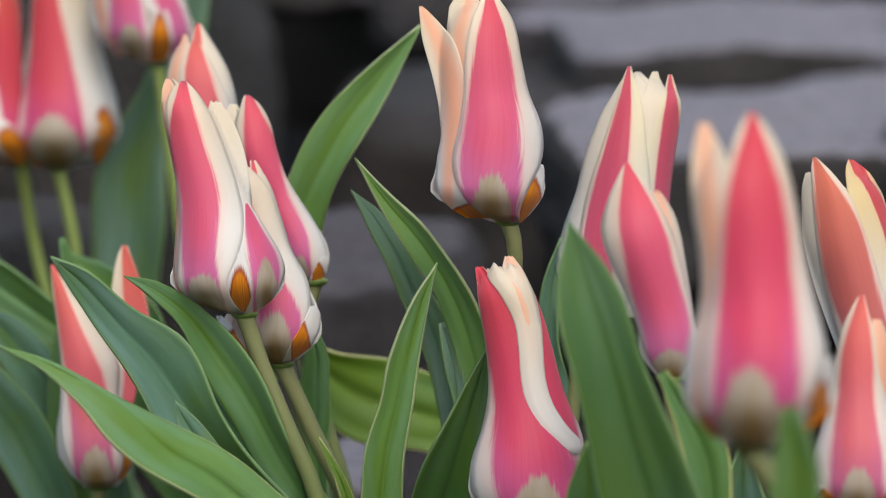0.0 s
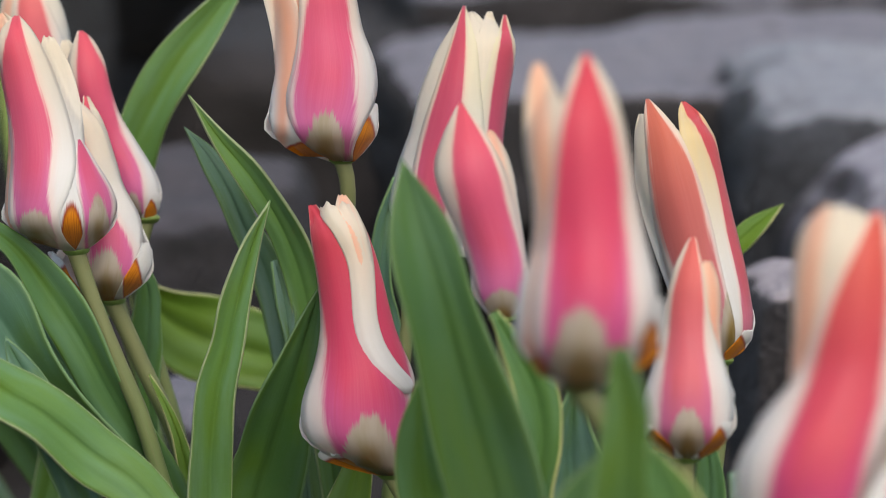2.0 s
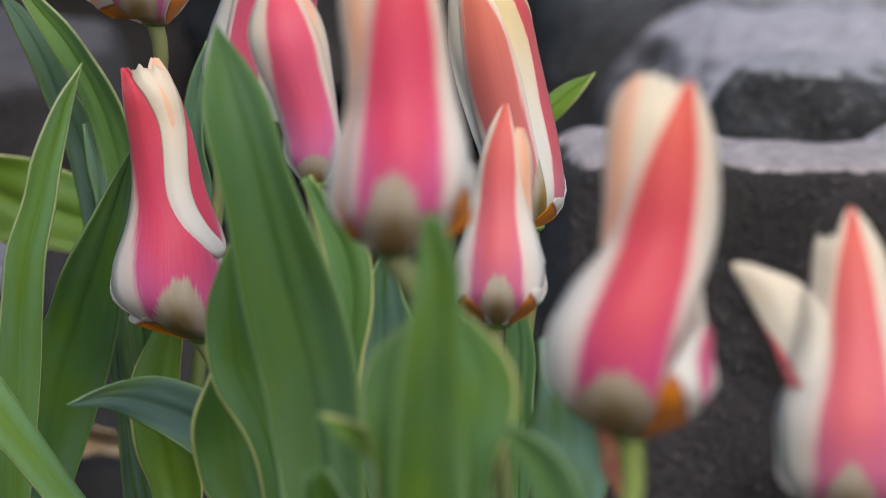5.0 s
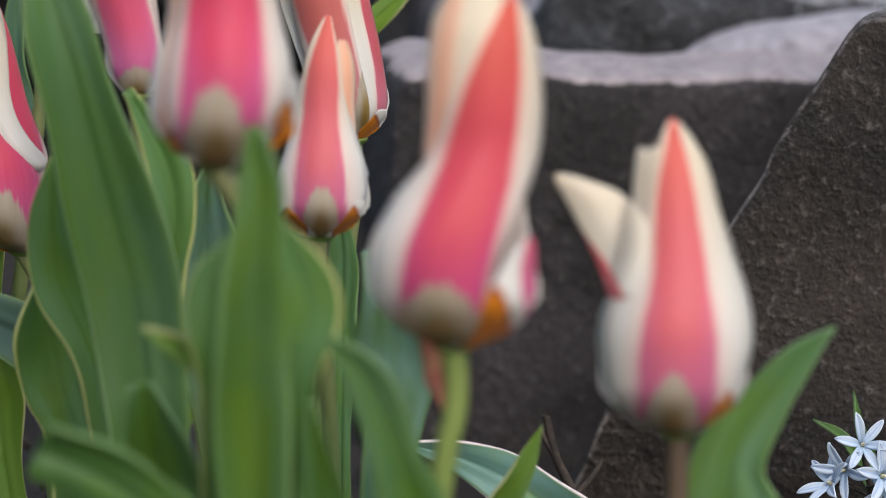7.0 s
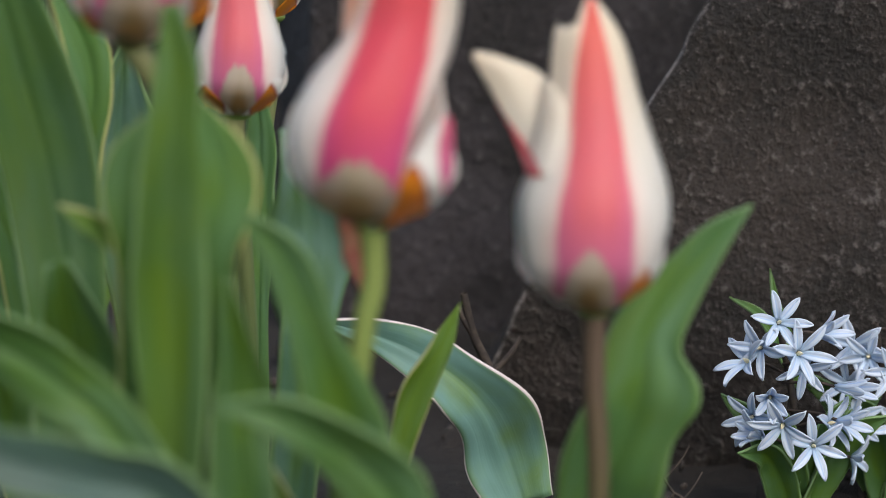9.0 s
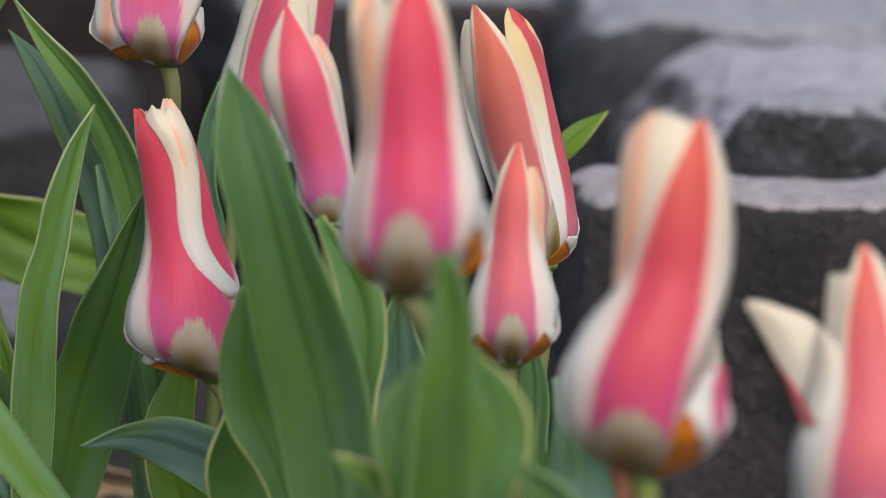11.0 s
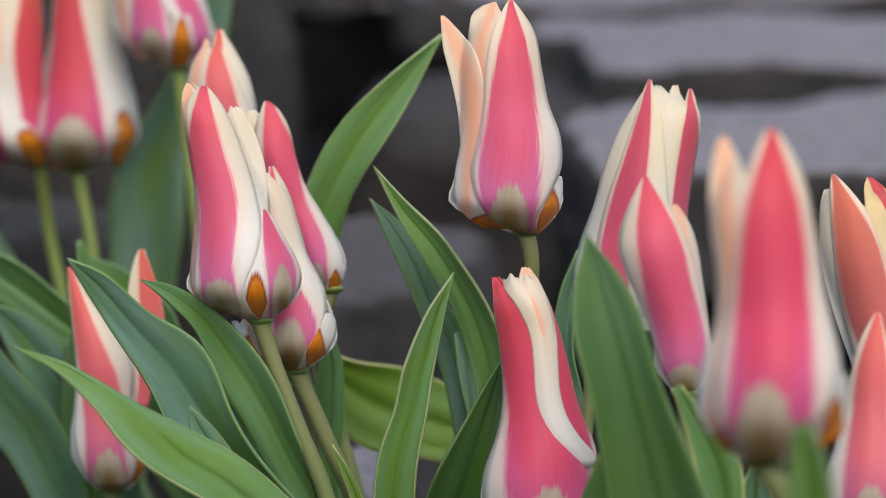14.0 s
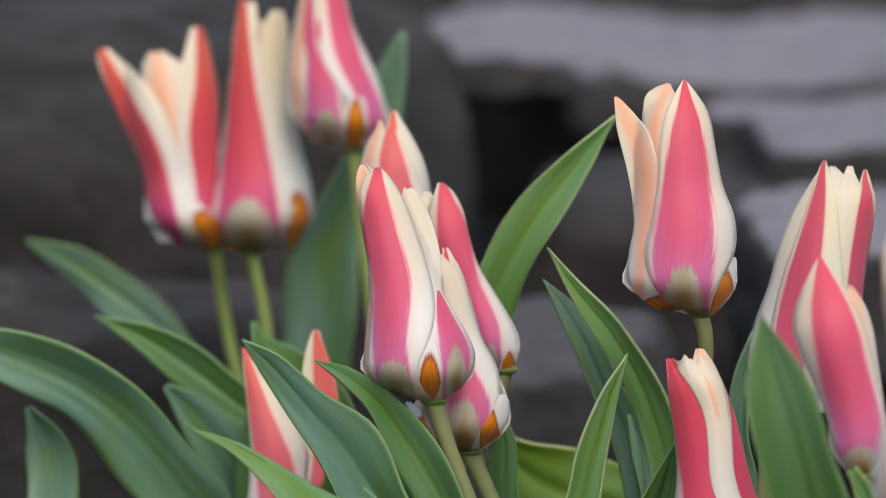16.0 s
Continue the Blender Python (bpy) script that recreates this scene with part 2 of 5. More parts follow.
GOLDEN = petal_material("yellowish_flamed_petal", (0.60, 0.20, 0.30, 1), (0.60, 0.10, 0.14, 1), (0.64, 0.085, 0.10, 1), (0.76, 0.60, 0.28, 1))
PETAL_INNER = petal_material("cream_inner_petal", (0.88, 0.46, 0.30, 1), (0.90, 0.44, 0.25, 1), (0.92, 0.52, 0.34, 1), soft=True, orange=True)
PALE_FOOT = petal_material("cream_petal_with_orange_foot", (0.88, 0.46, 0.30, 1), (0.90, 0.44, 0.25, 1), (0.92, 0.52, 0.34, 1), (0.70, 0.61, 0.40, 1), soft=True, orange=True)
ORANGE_FOOT = petal_material("cream_and_pink_petal_with_orange_foot", orange=True)
LEAF_GREEN = leaf_material("green_tulip_leaf", (0.057, 0.156, 0.053, 1), (0.126, 0.261, 0.081, 1), (0.134, 0.266, 0.161, 1))
LEAF_FRESH = leaf_material("fresh_green_tulip_leaf", (0.077, 0.192, 0.048, 1), (0.164, 0.312, 0.086, 1), (0.162, 0.310, 0.173, 1), (0.36, 0.44, 0.24, 1))
LEAF_DEEP = leaf_material("deep_green_tulip_leaf", (0.036, 0.108, 0.028, 1), (0.084, 0.184, 0.044, 1), (0.092, 0.188, 0.100, 1))
LEAF_DARK = leaf_material("dark_bluish_tulip_leaf", (0.033, 0.079, 0.066, 1), (0.066, 0.129, 0.106, 1), (0.099, 0.170, 0.161, 1))
LEAF_BLUE = leaf_material("bluish_tulip_leaf", (0.055, 0.145, 0.092, 1), (0.102, 0.214, 0.132, 1), (0.159, 0.283, 0.262, 1))
LEAF_BRIGHT = leaf_material("bright_tulip_leaf", (0.096, 0.208, 0.026, 1), (0.179, 0.312, 0.040, 1), (0.145, 0.269, 0.091, 1), (0.467, 0.483, 0.231, 1))
LEAF_RIM = leaf_material("pale_rimmed_tulip_leaf", (0.055, 0.148, 0.040, 1), (0.116, 0.242, 0.057, 1), (0.112, 0.242, 0.107, 1), (0.467, 0.505, 0.198, 1), 0.93)
LEAF_STRIPED = leaf_material("sap_striped_tulip_leaf", (0.044, 0.121, 0.035, 1), (0.110, 0.203, 0.033, 1), (0.087, 0.187, 0.091, 1))
LEAF_SILVER = leaf_material("silvery_tulip_leaf", (0.077, 0.165, 0.110, 1), (0.129, 0.236, 0.157, 1), (0.192, 0.302, 0.282, 1))
LEAF_PALE = leaf_material("pale_striped_leaf", (0.065, 0.180, 0.144, 1), (0.200, 0.360, 0.344, 1), (0.155, 0.310, 0.300, 1), (0.780, 0.700, 0.725, 1))
STEM = stem_material("tulip_stem", (0.105, 0.185, 0.050, 1), (0.165, 0.182, 0.078, 1))
STEM_BROWN = stem_material("brownish_stem", (0.070, 0.080, 0.020, 1), (0.095, 0.066, 0.048, 1))
STEM_GREEN = stem_material("green_stem", (0.110, 0.190, 0.040, 1), (0.190, 0.250, 0.070, 1))
# Dark sides and pale tops: these colours hold part of the skylight and shade.
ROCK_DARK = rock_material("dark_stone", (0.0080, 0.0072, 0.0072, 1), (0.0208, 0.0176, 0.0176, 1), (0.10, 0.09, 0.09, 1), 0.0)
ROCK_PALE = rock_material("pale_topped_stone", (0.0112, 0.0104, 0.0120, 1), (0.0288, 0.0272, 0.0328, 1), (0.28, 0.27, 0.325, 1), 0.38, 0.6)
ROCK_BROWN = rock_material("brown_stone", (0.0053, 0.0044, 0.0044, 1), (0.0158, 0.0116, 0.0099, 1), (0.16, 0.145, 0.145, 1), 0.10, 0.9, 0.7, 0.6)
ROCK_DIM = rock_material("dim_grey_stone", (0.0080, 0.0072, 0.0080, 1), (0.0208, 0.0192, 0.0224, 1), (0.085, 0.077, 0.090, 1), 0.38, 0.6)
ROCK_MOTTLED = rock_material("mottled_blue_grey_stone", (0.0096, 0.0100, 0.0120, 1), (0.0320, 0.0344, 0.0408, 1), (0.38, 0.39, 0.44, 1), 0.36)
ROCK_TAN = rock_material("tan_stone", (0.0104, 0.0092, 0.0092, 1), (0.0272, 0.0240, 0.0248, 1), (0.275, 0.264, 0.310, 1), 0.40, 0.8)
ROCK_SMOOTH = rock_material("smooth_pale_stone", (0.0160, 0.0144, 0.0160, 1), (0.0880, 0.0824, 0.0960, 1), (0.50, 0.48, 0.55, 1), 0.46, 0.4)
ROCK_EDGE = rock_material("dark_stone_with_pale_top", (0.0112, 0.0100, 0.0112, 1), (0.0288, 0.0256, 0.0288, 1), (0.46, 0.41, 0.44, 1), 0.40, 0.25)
SOIL = soil_material()
STAR_PETAL = star_petal_material()
YELLOW = plain_material("pale_yellow_anther", (0.52, 0.46, 0.28, 1), (0.66, 0.62, 0.46, 1), 900.0)
TWIG = plain_material("dark_twig", (0.016, 0.012, 0.011, 1), (0.045, 0.034, 0.028, 1), 300.0, 0.8)
CRUMB = plain_material("soil_crumb", (0.012, 0.010, 0.009, 1), (0.055, 0.045, 0.040, 1), 60.0, 0.9)
STRAW = plain_material("dry_tan_leaf", (0.34, 0.24, 0.15, 1), (0.50, 0.40, 0.28, 1), 120.0, 0.8, 0.2)
WITHERED = plain_material("withered_red_bract", (0.42, 0.12, 0.08, 1), (0.50, 0.24, 0.14, 1), 160.0, 0.6, 0.25)


# ---- building helpers ----
def part(name, bm, mat, parent, label=""):
    """Links a bmesh as one mesh object under a thing or a part, in world coordinates."""
    me = bpy.data.meshes.new(name)
    bm.to_mesh(me)
    bm.free()
    me.materials.append(mat)
    for p in me.polygons:
        p.use_smooth = True
    ob = new(name, me)
    if parent:
        bpy.context.view_layer.update()
        ob.parent = parent
        ob.matrix_parent_inverse = parent.matrix_world.inverted()
    return tagged(ob, label)


def thing(name, at, label, category, group=""):
    ob = new(name)
    ob.empty_display_size = 0.01
    ob.location = at
    bpy.context.view_layer.update()
    return tagged(ob, label, category, group)


def thicken(ob, t):
    mod = ob.modifiers.new("thickness", "SOLIDIFY")
    mod.thickness = t
    mod.offset = 0.0
    return ob


def curve_through(pts, s):
    """A smooth curve through a few points, s from 0 to 1 (Catmull-Rom, chord length)."""
    p = [Vector(q) for q in pts]
    if len(p) == 2:
        return p[0].lerp(p[1], s)
    d = [0.0]
    for a, b in zip(p, p[1:]):
        d.append(d[-1] + max((b - a).length, 1e-6) ** 0.7)
    x = s * d[-1]
    k = min(max([i for i in range(len(d)) if d[i] <= x + 1e-9]), len(p) - 2)
    f = (x - d[k]) / (d[k + 1] - d[k])

    def slope(i):
        if i == 0:
            return (p[1] - p[0]) / (d[1] - d[0])
        if i == len(p) - 1:
            return (p[-1] - p[-2]) / (d[-1] - d[-2])
        return (p[i + 1] - p[i - 1]) / (d[i + 1] - d[i - 1])
    h = d[k + 1] - d[k]
    f2, f3 = f * f, f * f * f
    return (p[k] * (2 * f3 - 3 * f2 + 1) + slope(k) * h * (f3 - 2 * f2 + f) + p[k + 1] * (3 * f2 - 2 * f3) + slope(k + 1) * h * (f3 - f2))


def ease(xs, ys, x):
    """Smooth interpolation of a profile."""
    k = 0
    while k < len(xs) - 2 and x > xs[k + 1]:
        k += 1
    n = len(xs)

    def sl(i):
        a, b = max(i - 1, 0), min(i + 1, n - 1)
        return (ys[b] - ys[a]) / (xs[b] - xs[a])
    h = xs[k + 1] - xs[k]
    f = min(max((x - xs[k]) / h, 0.0), 1.0)
    f2, f3 = f * f, f * f * f
    return ys[k] * (2 * f3 - 3 * f2 + 1) + sl(k) * h * (f3 - 2 * f2 + f) + ys[k + 1] * (3 * f2 - 2 * f3) + sl(k + 1) * h * (f3 - f2)


def sheet(rows, cols, place):
    """A grid mesh with UV from place(u, v), u and v from 0 to 1."""
    bm = bmesh.new()
    uv = bm.loops.layers.uv.new("UVMap")
    grid = [[bm.verts.new(place(i / cols, j / rows)) for i in range(cols + 1)] for j in range(rows + 1)]
    for j in range(rows):
        for i in range(cols):
            f = bm.faces.new((grid[j][i], grid[j][i + 1], grid[j + 1][i + 1], grid[j + 1][i]))
            for loop, (a, b) in zip(f.loops, ((i, j), (i + 1, j), (i + 1, j + 1), (i, j + 1))):
                loop[uv].uv = (a / cols, b / rows)
    return bm


def tube(pts, r0, r1, rows=18, sides=10, swell=0.0):
    def place(u, v):
        c = curve_through(pts, v)
        t = (curve_through(pts, min(v + 0.02, 1)) - curve_through(pts, max(v - 0.02, 0))).normalized()
        a = t.orthogonal().normalized() if abs(t.y) > 0.9 else t.cross(Vector((0, 1, 0))).normalized()
        b = t.cross(a)
        r = r0 + (r1 - r0) * v + swell * max(0.0, v - 0.9) * 10
        return c + (a * math.cos(u * math.tau) + b * math.sin(u * math.tau)) * r
    bm = sheet(rows, sides, place)
    bmesh.ops.remove_doubles(bm, verts=bm.verts, dist=1e-7)
    return bm


PETAL_KNOTS = (0.0, 0.06, 0.15, 0.27, 0.4, 0.55, 0.7, 0.85, 0.95, 1.0)
FLAME_KNOTS = (0.0, 0.25, 0.5, 0.75, 1.0)


def bloom(plant, base, turn, span, middle, girth, tone, seed):
    """A flower on its stem: the receptacle, the form that the petals wrap round (middle and girth up the span, in mm) and the three
    petals of its far side. Its petals on the near side follow one by one."""
    rnd = random.Random(seed)
    m = Matrix.Translation(base) @ pose(0, 0, 0, *turn)
    knots = [k / (len(middle) - 1) for k in range(len(middle))]

    def form(z):
        v = min(max((z - span[0]) / (span[1] - span[0]), 0.0), 1.0)
        return ease(knots, middle, v), max(ease(knots, girth, v), 0.8)

    def knob(u, v):
        r = (0.0026 + 0.0016 * math.sin(v * math.pi)) * (1.0 if v < 0.98 else 0.2)
        return m @ Vector((r * math.cos(u * math.tau), r * math.sin(u * math.tau), 0.0034 * v - 0.0012))
    flower = part("flower", sheet(6, 14, knob), STEM_GREEN, plant)
    build = {"m": m, "form": form, "span": span, "tone": tone, "rnd": rnd}
    BLOOMS[flower.name] = build
    top = span[1] - span[0]
    for side, reach in ((-0.5, 0.86), (0.5, 0.90), (0.0, 0.93)):
        mids, halves = [], []
        for v in PETAL_KNOTS:
            c, r = form(span[0] + top * reach * v)
            mids.append(c + side * r * (1 - v))
            halves.append(max(r * (0.62 if side else 0.8) * (1 - v ** 6), 0.3))
        petal(flower, 0.4 + abs(side), (span[0], span[0] + top * reach), mids, halves, flame=[mids[k] for k in (0, 3, 5, 7, 9)], flare=[halves[k] * 0.55 for k in (0, 3, 5, 7, 9)], far=True)
    return flower


BLOOMS = {}


def petal(flower, layer, span, mids, halves, flame=None, flare=None, spot=None, mat=None, bow=0.10, far=False):
    """One petal wrapped round its flower's form, in mm: its middle and half width up its span; the flame's middle and half width;
    spot: middle, foot, half width and height of the stain. layer: how far out it lies; far: on the side away from the front."""
    b = BLOOMS[flower.name]
    rnd, foot, height = b["rnd"], b["span"][0], b["span"][1] - b["span"][0]
    w1, w2 = rnd.uniform(0, 6), rnd.uniform(0.7, 1.3)
    bm = bmesh.new()
    uv = bm.loops.layers.uv.new("UVMap")
    for key in ("blaze", "stain", "rise"):
        bm.verts.layers.float.new(key)
    keys = [bm.verts.layers.float[key] for key in ("blaze", "stain", "rise")]
    rows, cols = 30, 14
    sign = 1.0 if far else -1.0
    grid = []
    for j in range(rows + 1):
        v = j / rows * (1.25 - 0.25 * j / rows)
        z = span[0] + (span[1] - span[0]) * v
        c, h = ease(PETAL_KNOTS, mids, v), max(ease(PETAL_KNOTS, halves, v), 0.08)
        mid, girth = b["form"](z)
        girth += 0.28 * layer
        line = []
        for i in range(cols + 1):
            s = i / cols * 2 - 1
            if far:
                s = -s
            ripple = 0.020 * h * math.sin(w1 + 9 * v * w2 + (2 if s > 0 else 0)) * abs(s) ** 3
            x = c + s * h + ripple
            q = min(abs(x - mid) / girth, 1.0)
            deep = girth * math.sqrt(1 - q * q) + bow * h * (1 - s * s) + 0.22 * layer + 0.20 * abs(s) ** 4
            crest = 0.012 * h * math.sin(w2 * 3 + 7 * s)
            nick = 0.18 * h * v ** 14 * (math.sin(w1 + 6 * s) + 0.6 * math.sin(w2 * 7 + 13 * s))
            vert = bm.verts.new(b["m"] @ (Vector((x, sign * (deep + crest), z + nick)) * 0.001))
            vert[keys[0]] = abs(x - ease(FLAME_KNOTS, flame, v)) / max(ease(FLAME_KNOTS, flare, v), 0.1) if flame else 9.0
            if spot:
                tall = (z - spot[1]) / spot[3]
                vert[keys[1]] = math.sqrt(((x - spot[0]) / spot[2]) ** 2 + max(tall, 0.0) ** 2)
            else:
                vert[keys[1]] = 9.0
            vert[keys[2]] = (z - foot) / height
            line.append(vert)
        grid.append(line)
    for j in range(rows):
        for i in range(cols):
            f = bm.faces.new((grid[j][i], grid[j][i + 1], grid[j + 1][i + 1], grid[j + 1][i]))
            for loop, (p, q) in zip(f.loops, ((i, j), (i + 1, j), (i + 1, j + 1), (i, j + 1))):
                loop[uv].uv = (p / cols, q / rows)
    ob = part("petal", bm, mat or b["tone"], flower)
    ob.data.materials.append(PETAL_INNER)
    thicken(ob, 0.0004).modifiers[0].material_offset = 1
    return ob


def blade(plant, pts, left, mat, right=None, fold=(18, 18), wave=0.11, seed=1):
    """A tulip leaf along its midrib from the root to the tip: half widths in mm at those points, to the left and right of the midrib;
    fold: degrees by which the two halves rise from the midrib; wave: how far the margins ripple."""
    rnd = random.Random(seed)
    ph = [rnd.uniform(0, 6.3) for _ in range(6)]
    right = right or left
    d = [0.0]
    for a, b in zip(pts, pts[1:]):
        d.append(d[-1] + (Vector(b) - Vector(a)).length ** 0.7)
    knots = [q / d[-1] for q in d]
    lift = [math.tan(radians(q)) for q in fold]

    def place(u, v):
        s = u * 2 - 1
        c = curve_through(pts, v)
        t = (curve_through(pts, min(v + 0.03, 1)) - curve_through(pts, max(v - 0.03, 0))).normalized()
        n = Vector((0.0, -1.0, 0.25))
        n = (n - t * n.dot(t)).normalized()
        b = t.cross(n)
        k = 1 if s > 0 else 0
        w = 0.001 * max(ease(knots, right if k else left, v), 0.05)
        edge = 1 + wave * (1.3 * math.sin(ph[k] + 13 * v) + 0.6 * math.sin(ph[2 + k] + 23 * v)) * min(1.0, 5 * (1 - v))
        q = abs(s)
        rise = lift[k] * (q ** 1.5) + wave * 3.2 * q * q * math.sin(ph[4] + 11 * v + 2 * k) + 0.03 * math.sin(ph[5] + 9 * s + 2 * v) - 0.10 * math.exp(-(s * 9) ** 2)
        sway = 0.30 * math.sin(ph[1] + 8 * v) * min(1.0, 4 * (1 - v), 4 * v)
        return c + b * (s * w * edge) + n * (w * (rise + sway))
    return thicken(part("leaf", sheet(48, 16, place), mat, plant), 0.0009)


def leaf(plant, pts, width, mat, roll=0.0, twist=0.0, fold=0.35, wave=0.09, peak=0.35, tip=1.0, seed=1, label="", thick=0.0011):
    """A lance-shaped blade along a spine: roll turns it about the spine, fold makes its channel, wave ripples the margins."""
    rnd = random.Random(seed)
    ph = [rnd.uniform(0, 6.3) for _ in range(4)]
    xs = (0.0, peak * 0.5, peak, peak + (1 - peak) * 0.35, peak + (1 - peak) * 0.68, peak + (1 - peak) * 0.88, 1.0)
    ws = (0.45, 0.86, 1.0, 0.90, 0.60 * tip, 0.28 * tip, 0.0)
    half = width / 2

    def place(u, v):
        s = u * 2 - 1
        c = curve_through(pts, v)
        t = (curve_through(pts, min(v + 0.03, 1)) - curve_through(pts, max(v - 0.03, 0))).normalized()
        n = Vector((0.0, -1.0, 0.35))
        n = (n - t * n.dot(t)).normalized()
        b = t.cross(n)
        a = radians(roll + twist * (v - 0.5))
        n, b = n * math.cos(a) + b * math.sin(a), b * math.cos(a) - n * math.sin(a)
        w = half * max(ease(xs, ws, v), 0.0)
        rip = wave * half * (math.sin(ph[0] + 9 * v) + 0.6 * math.sin(ph[1] + 17 * v)) * abs(s) ** 2 * (1 if s > 0 else -0.8)
        ridge = 0.030 * half * math.sin(ph[1] + 7.5 * s + 2.0 * v) * math.sin(math.pi * min(1.0, v * 1.1))
        edge = 1 + wave * (0.9 * math.sin(ph[2 if s > 0 else 3] + 8 * v) + 0.5 * math.sin(ph[0 if s > 0 else 1] + 15 * v))
        return c + b * (s * w * edge) + n * (fold * w * (abs(s) ** 1.4) + ridge + rip * min(1.0, 3 * (1 - v)))
    return thicken(part("leaf", sheet(40, 12, place), mat, plant, label), thick)


def stem(plant, pts, r0, r1, mat):
    return part("stem", tube(pts, r0, r1, swell=0.0003), mat, plant)


def rock(name, label, centre, size, turn, mat, seed, square=5.0, rough=1.0, cuts=26, tilt=0.0, lean=0.0, chip=0.15, skew=0.0, bulk=1.0, slew=0.0, uneven=0.25, strata=0.0):
    """A quarried or weathered stone: rounded block, broken faces, pits."""
    bm = bmesh.new()
    bmesh.ops.create_cube(bm, size=2.0)
    bmesh.ops.subdivide_edges(bm, edges=bm.edges[:], cuts=cuts, use_grid_fill=True)
    off = Vector((seed * 3.17, seed * 1.31, seed * 0.77))
    sx, sy, sz = size
    m = pose(*centre, tilt, lean, turn)
    wear = bm.verts.layers.float.new("wear")
    for v in bm.verts:
        p = v.co
        v[wear] = sorted((abs(p.x), abs(p.y), abs(p.z)))[1]
        k = (abs(p.x) ** square + abs(p.y) ** square + abs(p.z) ** square) ** (-1 / square)
        q = Vector((p.x * k * sx / 2, p.y * k * sy / 2, p.z * k * sz / 2))
        d = p.normalized()
        big = noise.fractal(q * 9 + off, 0.9, 2.0, 4) * 0.014 * rough * bulk
        step = noise.cell_vector(q * 16 + off)[0] * 0.004 * chip * rough
        ridge = abs(noise.noise(q * 30 + off)) * 0.006 * rough
        fine = noise.fractal(q * 90 + off, 0.8, 2.0, 3) * 0.0022 * rough
        warp = Vector((noise.noise(q * 5 + off), noise.noise(q * 5 + off * 2), noise.noise(q * 6 + off * 3) * 0.6)) * (uneven * min(sx, sy, sz, 0.12))
        layer = noise.noise(Vector((q.x * 3, q.y * 3, q.z * 60)) + off) * 0.010 * strata
        v.co = m @ (q + warp + Vector((skew * q.z, slew * q.x, 0)) + d * (big + step - ridge + fine) + Vector((d.x, d.y, 0)) * layer)
    me_ob = part(name, bm, mat, None)
    return tagged(me_ob, label, "rock", kind="")


# ---- ground ----
def ground():
    """One sheet of soil, fine near the bed, running out to the horizon, with a slight bank under the stones."""
    bm = bmesh.new()
    xs = sorted({round(k * 0.02, 3) for k in range(-60, 61)} | {s * v for v in (1.6, 2.4, 4, 8, 20, 80, 400, 2000) for s in (-1, 1)})
    ys = sorted({round(k * 0.02, 3) for k in range(15, 140)} | {-2000.0, -400.0, -80.0, -20.0, -6.0, -2.0, -0.6, 0.0, 3.2, 4.0, 6, 12, 40, 150, 600, 2500})
    def height(x, y):
        near = math.exp(-(max(abs(x) - 1.2, 0) ** 2) - max(y - 2.8, 0) ** 2)
        p = Vector((x, y, 0))
        clod = noise.fractal(p * 14, 0.9, 2.0, 4) * 0.008 + noise.fractal(p * 60, 0.8, 2.0, 3) * 0.003
        return clod * near - 0.022
    grid = [[bm.verts.new((x, y, height(x, y))) for x in xs] for y in ys]
    for j in range(len(ys) - 1):
        for i in range(len(xs) - 1):
            bm.faces.new((grid[j][i], grid[j][i + 1], grid[j + 1][i + 1], grid[j + 1][i]))
    return tagged(part("ground", bm, SOIL, None), "dark damp garden soil with small clods", "soil", kind="structure")


ground()


# ---- tulips and stones ----
plant = thing("tulip", (0.0002, 1.0800, -0.0180), "tulip bud with pink-flamed cream petals on a brownish stem", "tulip", "tulips in the bed")
stem(plant, [(0.0002, 1.0800, -0.0300), (-0.0382, 1.0800, 0.1016), (-0.0466, 1.0800, 0.1225), (-0.0543, 1.0800, 0.1415), (-0.0600, 1.0800, 0.1583)], 0.0029, 0.0025, STEM)
flower = bloom(plant, (-0.0600, 1.0800, 0.1583), (-7.89, -1.04, 0.67), (0, 71.1), (0, -4.5, -4.5, -5.8, -7.8, -9.8, -12, -14.2, -16.5, -17.5), (2.1, 15.2, 16.2, 14.4, 11.9, 10.3, 9.2, 8.1, 7, 1.4), tone=PINK, seed=11)
petal(flower, 0, (3.9, 72), (-13, -13.4, -14, -13.6, -13.5, -14.2, -15.9, -18, -20.2, -21.4), (6.2, 6.5, 7.1, 6.8, 6.2, 5.4, 5.8, 5.6, 3.4, 0.9), flame=(-19.8, -19.3, -20.1, -21.8, -21.9), flare=(1.6, 1.6, 1.6, 1.6, 1.6), mat=PETAL_INNER)
petal(flower, 2, (0.2, 70.9), (-1.4, -9.3, -11.6, -10, -8.9, -10.1, -12.6, -15.4, -17, -16.9), (1.7, 6.3, 7.6, 9.4, 9.9, 9.2, 8.1, 6.7, 4.2, 0.9), flame=(-10.5, -12.6, -12.3, -16.3, -17), flare=(5.7, 5.5, 6, 5.2, 0.9), spot=(-11.3, 1.2, 6.2, 12))
petal(flower, 1, (0.2, 64.8), (0, -0.2, -0.5, -0.9, -2.3, -3.3, -4.3, -5.9, -6.9, -7.5), (1.7, 3.8, 5.5, 5.5, 5.9, 6, 6, 5.1, 2.9, 1.5), spot=(-0.5, -1.2, 3.6, 16.4), mat=PETAL_INNER)
